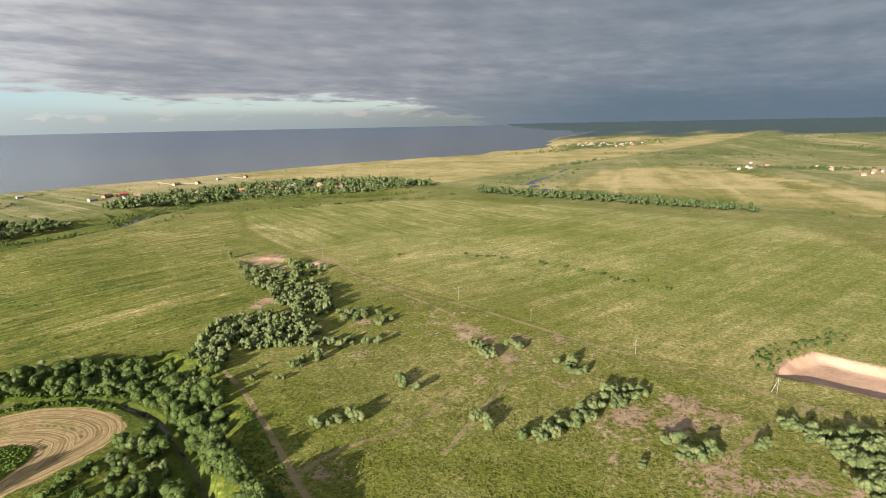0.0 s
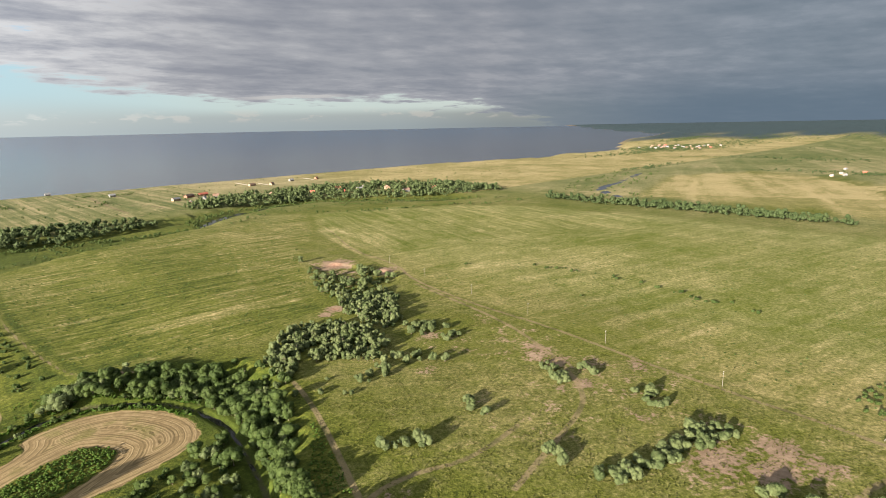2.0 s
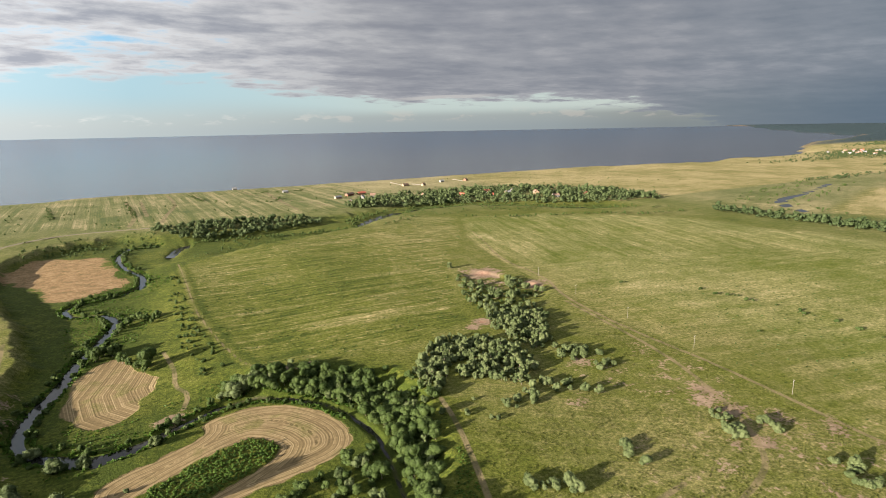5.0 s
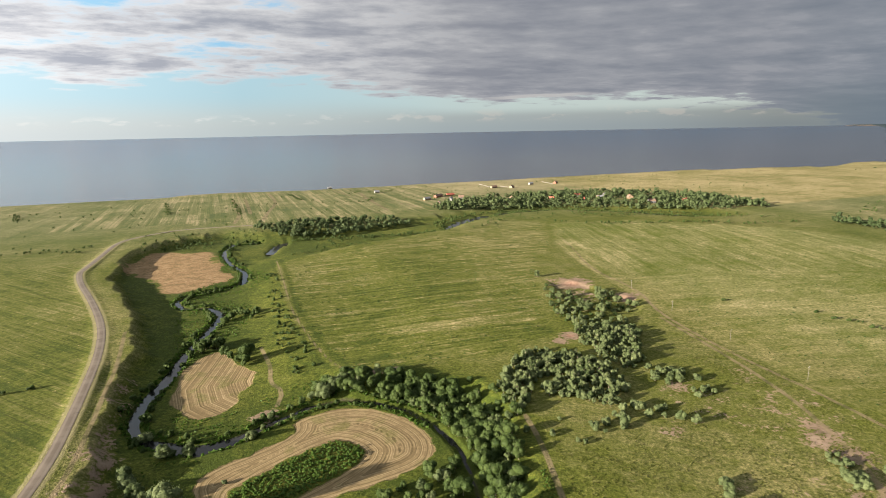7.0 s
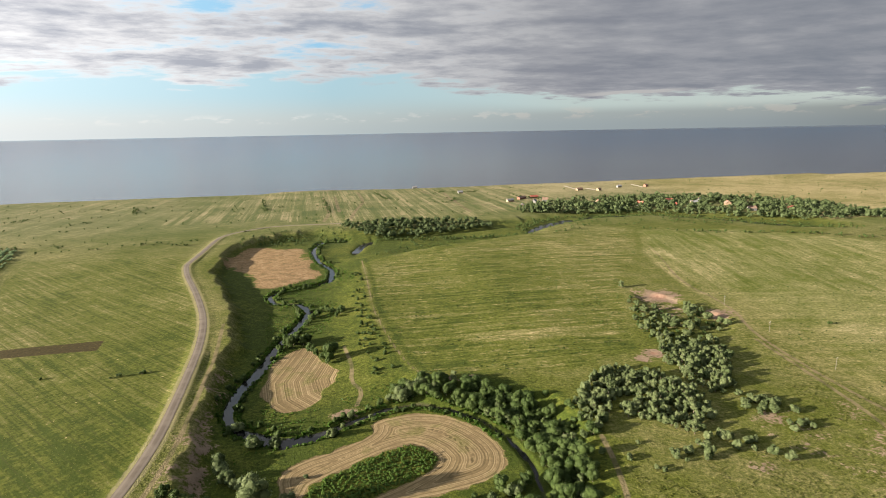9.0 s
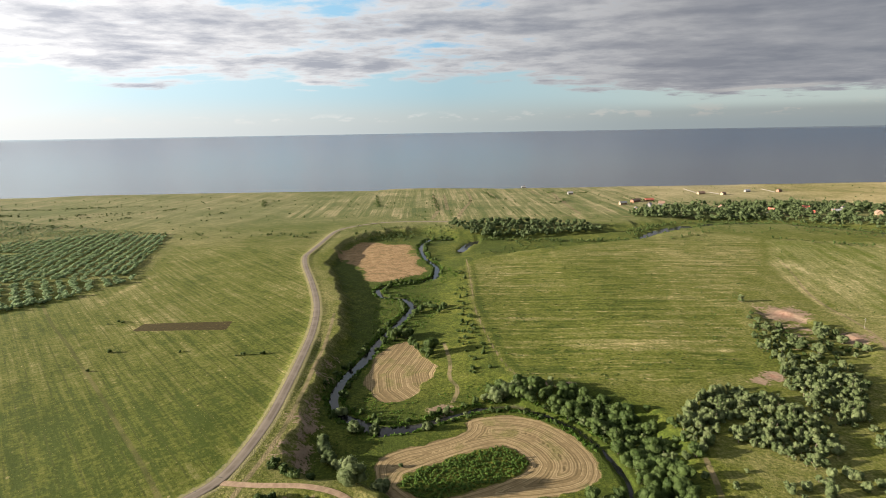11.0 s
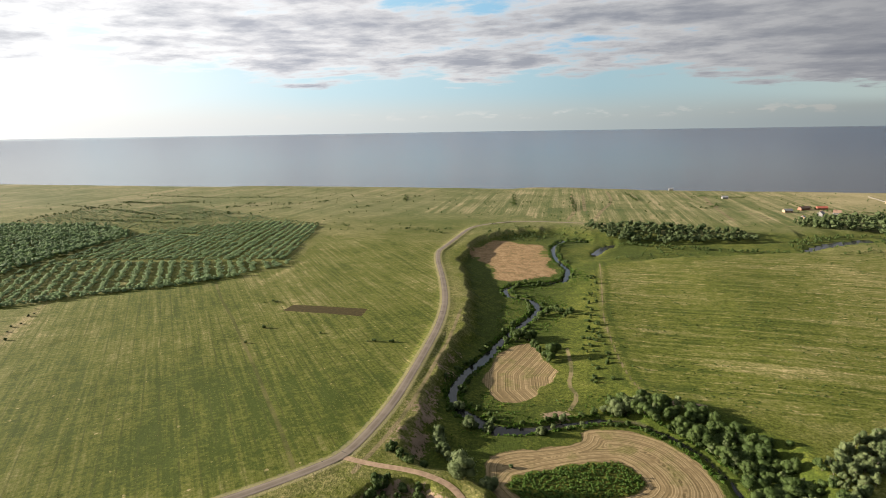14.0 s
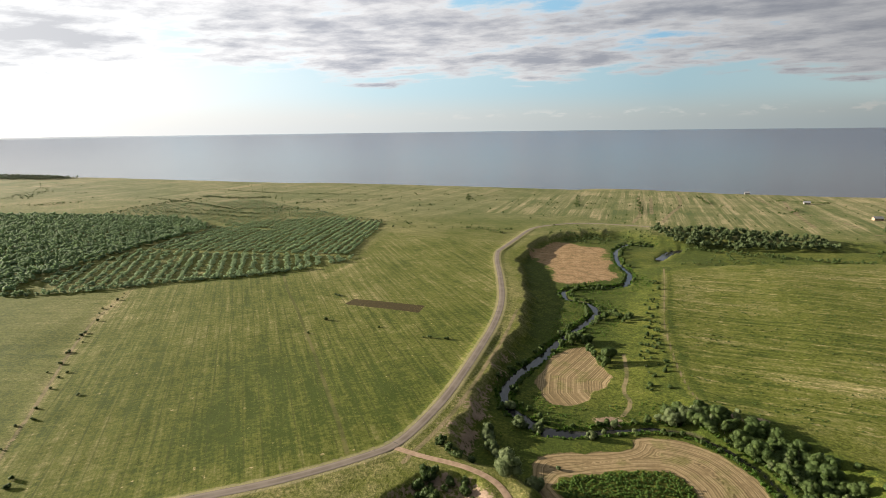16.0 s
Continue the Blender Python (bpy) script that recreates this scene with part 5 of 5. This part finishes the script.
def tussocks(name, places, size, mat, label, seed):
    """Small uneven tufts of grass: crossed blades that lean outwards."""
    rng = np.random.RandomState(seed)
    p = np.array(places)
    z = land_at(p[:, 0], p[:, 1])
    n = len(p)
    verts, faces = np.zeros((n, 3, 4, 3)), []
    for k in range(3):
        a = rng.rand(n) * 6.283
        w, h = size * (0.5 + rng.rand(n)), size * (0.35 + 0.5 * rng.rand(n))
        ux, uy = np.cos(a), np.sin(a)
        lx, ly = (rng.rand(n) - 0.5) * size, (rng.rand(n) - 0.5) * size
        for j, (su, top) in enumerate(((-0.5, 0), (0.5, 0), (0.35, 1), (-0.4, 1))):
            verts[:, k, j, 0] = p[:, 0] + ux * w * su + lx * top
            verts[:, k, j, 1] = p[:, 1] + uy * w * su + ly * top
            verts[:, k, j, 2] = z - 0.05 + h * top
    v = verts.reshape(-1, 3)
    idx = np.arange(len(v)).reshape(-1, 4)
    me = bpy.data.meshes.new(name)
    me.from_pydata(v.tolist(), [], idx.tolist())
    me.materials.append(mat)
    return tagged(new(name, me), label, "grass", kind="stuff")


PASTURE = [(86, 100), (96, 150), (110, 190), (150, 185), (200, 200), (235, 260), (262, 310), (245, 220), (236, 130), (228, 40), (235, -30), (150, -20), (110, 40)]
tussocks("grass_tussocks", keep_off(scatter(PASTURE, 1.35, 0.7, 0.9, 44), lambda x, y: poly_dist(x, y, PIT_PALE) > 2), 0.5, LEAF_STRAW, "dry grass tussocks on the rough pasture", 1)
VALLEY_GRASS = [(-44, 225), (-30, 300), (-44, 400), (-50, 520), (-10, 600), (24, 520), (26, 420), (30, 340), (40, 290), (10, 270), (-20, 240)]
tussocks("tall_herbs", keep_off(scatter(VALLEY_GRASS, 2.0, 0.7, 0.8, 45), lambda x, y: poly_dist(x, y, ROUND_PLOT) > 1,
                                lambda x, y: poly_dist(x, y, RED_PLOT) > 1, lambda x, y: seg_dist(x, y, RIVER_LINE)[0] > 6,
                                lambda x, y: (seg_dist(x, y, RIVER_LINE)[0] < 22) | (x < -15)),
         0.8, LEAF_HERB, "tall green herbs on the valley floor", 2)
reeds = near_line(smooth(RIVER_LINE[:27], 1), 2.9, 5.6, 0.6, 56, 0.85)
tussocks("reeds", keep_off(reeds, lambda x, y: poly_dist(x, y, OXBOW) > 0.5, lambda x, y: poly_dist(x, y, ROUND_PLOT) > 0.5), 1.3, LEAF_HERB,
         "tall dark green reeds along the stream", 4)
FIELD_E = [(36, 528), (90, 573), (228, 622), (305, 668), (355, 628), (298, 511), (238, 434), (188, 336), (170, 294), (120, 278), (52, 284), (38, 350), (33, 410)]
clump = np.array(scatter(FIELD_E, 3.1, 0.5, 0.9, 63))
clump[:, 1] = np.round((clump[:, 1] + 0.09 * clump[:, 0]) / 7.0) * 7.0 - 0.09 * clump[:, 0] + RNG.randn(len(clump)) * 1.2
tussocks("field_weeds", [tuple(p) for p in clump], 0.8, LEAF_GREEN, "dark weed clumps in rows across the mown field", 5)
FIELD_N = [(372, 622), (305, 500), (280, 400), (268, 330), (252, 220), (240, 60), (300, -140), (600, 60), (600, 300), (570, 470), (480, 590)]
tussocks("field_weeds", keep_off(scatter(FIELD_N, 6.5, 0.5, 0.7, 64), lambda x, y: poly_dist(x, y, PIT_PALE) > 4), 0.8, LEAF_GREEN, "dark weed clumps scattered over the wide meadow", 6)
W_PATCH = [(-80, 215), (-80, 320), (-95, 420), (-250, 420), (-350, 330), (-240, 150), (-190, 105), (-105, 180)]
tussocks("meadow_tufts", scatter(W_PATCH, 2.4, 0.7, 0.9, 46), 0.3, LEAF_STRAW, "tufts of uncut grass in the hay meadow", 3)


# ---------------------------------------------------------------- poles, houses, fences
def box(bm, lo, hi):
    m = Matrix.LocRotScale([(a + c) / 2 for a, c in zip(lo, hi)], None, [c - a for a, c in zip(lo, hi)])
    return bmesh.ops.create_cube(bm, size=1.0, matrix=m)


def bevel_all(bm, w):
    bmesh.ops.bevel(bm, geom=list(bm.edges), offset=w, segments=1, affect="EDGES")


def power_pole(m, braced=False):
    thing = tagged(new("power_pole"), "braced double wooden power pole with crossarm" if braced else "weathered pale wooden power pole with crossarm",
                   "pole", "power poles along the track")
    bm = bmesh.new()
    tube(bm, (0, 0, -0.6), (0, 0, 6.6), 0.11, 0.075, 8)
    part("shaft", bm, POLE_WOOD, thing)
    if braced:
        bm = bmesh.new()
        tube(bm, (2.6, 0, -0.6), (0.1, 0, 5.9), 0.15, 0.1, 8)
        part("brace", bm, POLE_WOOD, thing)
    bm = bmesh.new()
    box(bm, (-0.8, -0.06, 6.05), (0.8, 0.06, 6.2))
    bevel_all(bm, 0.015)
    part("crossarm", bm, POLE_WOOD, thing)
    for x in (-0.7, 0.0, 0.7):
        bm = bmesh.new()
        zb = 6.2 if x else 6.6
        tube(bm, (x, 0, zb), (x, 0, zb + 0.1), 0.03, 0.03, 6)
        tube(bm, (x, 0, zb + 0.1), (x, 0, zb + 0.25), 0.075, 0.05, 8)
        part("insulator", bm, GLASS_INS, thing)
    thing.matrix_basis = m


def ground_z(x, y):
    return float(land_at(x, y))


for x, y in ((264, 298), (257, 245), (249, 193), (240.5, 138.5), (232, 80), (273, 350)):
    power_pole(pose(x, y, ground_z(x, y), 0, 0, 12))
power_pole(pose(226, 24, ground_z(226, 24), 0, 0, 60), True)

# White house walls are toned down, cloud shade put into their colour
WALLS = {"pale": simple("pale_boards", (0.095, 0.088, 0.076), (0.13, 0.12, 0.10), 1.5), "white": simple("pale_render", (0.13, 0.126, 0.118), (0.18, 0.174, 0.162), 1.2), "brick": simple("red_brickwork", (0.17, 0.075, 0.05), (0.23, 0.105, 0.07), 2.0),
         "wood": simple("brown_boards", (0.20, 0.14, 0.09), (0.28, 0.20, 0.13), 2.0)}
ROOFS = {"grey": simple("grey_roof_sheet", (0.15, 0.155, 0.16), (0.21, 0.21, 0.21), 1.0, 0.5), "red": simple("red_roof_sheet", (0.30, 0.08, 0.055), (0.38, 0.12, 0.08), 1.0, 0.55),
         "brown": simple("brown_roof_sheet", (0.16, 0.10, 0.07), (0.22, 0.15, 0.11), 1.0, 0.6)}
PANE = simple("window_pane", (0.03, 0.035, 0.04), (0.05, 0.055, 0.06), 1.0, 0.1, 0.0, spec=0.5)
DOOR = simple("door_paint", (0.16, 0.10, 0.06), (0.20, 0.13, 0.08), 3.0)


def house(x, y, w, d, h, rise, turn, wall, roof, group):
    label = {"white": "pale rendered", "brick": "red brick", "wood": "brown wooden"}[wall] + " cottage with a " + roof + " gable roof"
    thing = tagged(new("house"), label, "house", group)
    bm = bmesh.new()
    pts = [(-w / 2, -d / 2), (w / 2, -d / 2), (w / 2, d / 2), (-w / 2, d / 2)]
    lo = [bm.verts.new((a, c, -0.5)) for a, c in pts]
    hi = [bm.verts.new((a, c, h)) for a, c in pts]
    top = [bm.verts.new((-w / 2, 0, h + rise)), bm.verts.new((w / 2, 0, h + rise))]
    bm.faces.new((lo[0], lo[1], hi[1], hi[0]))
    bm.faces.new((lo[2], lo[3], hi[3], hi[2]))
    bm.faces.new((lo[1], lo[2], hi[2], top[1], hi[1]))
    bm.faces.new((lo[3], lo[0], hi[0], top[0], hi[3]))
    bm.faces.new(lo[::-1])
    part("wall", bm, WALLS[wall], thing)
    bm = bmesh.new()
    o = 0.5
    for s in (-1, 1):
        e = [(-w / 2 - o, s * (d / 2 + o), h - o * rise / (d / 2)), (w / 2 + o, s * (d / 2 + o), h - o * rise / (d / 2)), (w / 2 + o, 0, h + rise), (-w / 2 - o, 0, h + rise)]
        under = [bm.verts.new(Vector(p) + Vector((0, 0, 0.03))) for p in e]
        over = [bm.verts.new(Vector(p) + Vector((0, 0, 0.22))) for p in e]
        for q in ((under[::-1]), over, *[(under[k], under[(k + 1) % 4], over[(k + 1) % 4], over[k]) for k in range(4)]):
            bm.faces.new(q)
    bmesh.ops.recalc_face_normals(bm, faces=bm.faces)
    rf = part("roof", bm, ROOFS[roof], thing)
    bm = bmesh.new()
    box(bm, (w * 0.2, d * 0.1, h + rise * 0.4), (w * 0.2 + 0.7, d * 0.1 + 0.7, h + rise + 0.8))
    part("chimney", bm, WALLS["brick"], rf)
    for k in range(3):
        for s in (-1, 1):
            bm = bmesh.new()
            cx = (k - 1) * w * 0.3
            if k == 1 and s == -1:
                box(bm, (cx - 0.45, s * d / 2 - 0.04, 0.1), (cx + 0.45, s * d / 2 + 0.04, 2.1))
                part("door", bm, DOOR, thing)
            else:
                box(bm, (cx - 0.55, s * d / 2 - 0.04, 1.0), (cx + 0.55, s * d / 2 + 0.04, 2.2))
                part("window", bm, PANE, thing)
    thing.matrix_basis = pose(x, y, ground_z(x, y), 0, 0, turn)


KINDS = [("white", "grey"), ("wood", "grey"), ("brick", "red"), ("white", "red"), ("wood", "brown"), ("white", "brown")]
hr = np.random.RandomState(50)
for k, (x, y) in enumerate(HOUSES):
    wl, rf = KINDS[(k * 5 + 1) % 6]
    house(x, y, 8 + 3 * hr.rand(), 6.5 + 2 * hr.rand(), 3.0 + 1.2 * hr.rand(), 2.4 + hr.rand(), hr.rand() * 180, wl, rf, "village houses")
for k in range(16):
    x, y = 1318 + 42 * hr.randn(), -20 + 290 * hr.rand()
    wl, rf = KINDS[(k * 7) % 6] if k % 4 else ("white", "grey")
    house(x, y, 5 + 2 * hr.rand(), 4.6, 2.1 + 0.6 * hr.rand(), 2.0, hr.rand() * 180, wl, rf, "houses of the next hamlet")
for k in range(34):
    x, y = 2150 + 330 * hr.rand(), 860 + 260 * hr.rand()
    if y < float(coast_y(np.array([x]))[0]) - 25:
        wl, rf = KINDS[(k * 7) % 6] if k % 3 else ("white", "grey")
        house(x, y, 7 + 4 * hr.rand(), 7, 3.0 + 1.5 * hr.rand(), 2.8, hr.rand() * 180, wl, rf, "houses of the far town")
for x, y, w, wl, rf in ((578, 1055, 9, "white", "grey"), (483, 1036, 14, "wood", "brown"), (518, 1024, 10, "wood", "brown"), (635, 1050, 8, "brick", "brown"), (178, 1190, 8, "white", "grey"),
                        (301, 916, 12, "wood", "grey"), (332, 946, 20, "brick", "brown"), (357, 952, 15, "brick", "red"), (250, 1070, 9, "white", "grey")):
    house(x, y, w, 6, 3, 2.2, hr.rand() * 40, wl, rf, "cabins on the coast")


def fence(ax, ay, bx, by, label):
    """A board fence: posts and one long run of boards between each pair."""
    thing = tagged(new("fence"), label, "fence", "fences on the coast")
    l = math.hypot(bx - ax, by - ay)
    n = int(l / 6)
    bm = bmesh.new()
    box(bm, (-0.1, -0.1, -0.4), (0.1, 0.1, 1.5))
    post = bpy.data.meshes.new("post")
    bm.to_mesh(post)
    bm.free()
    post.materials.append(WALLS["pale"])
    bm = bmesh.new()
    box(bm, (0.12, -0.04, 0.15), (l / n - 0.12, 0.04, 1.35))
    board = bpy.data.meshes.new("board_panel")
    bm.to_mesh(board)
    bm.free()
    board.materials.append(WALLS["pale"])
    z0 = ground_z((ax + bx) / 2, (ay + by) / 2)
    for k in range(n + 1):
        p = new("post", post)
        p.parent, p.location = thing, (k * l / n, 0, 0)
        if k < n:
            q = new("board_panel", board)
            q.parent, q.location = thing, (k * l / n, 0, 0)
    thing.matrix_basis = pose(ax, ay, z0, 0, 0, math.degrees(math.atan2(by - ay, bx - ax)))


fence(486, 1118, 482, 1050, "long white board fence on the dry coast")
fence(508, 1062, 514, 1030, "short white board fence beside a cabin")
fence(626, 1092, 622, 1040, "white board fence running towards the sea")
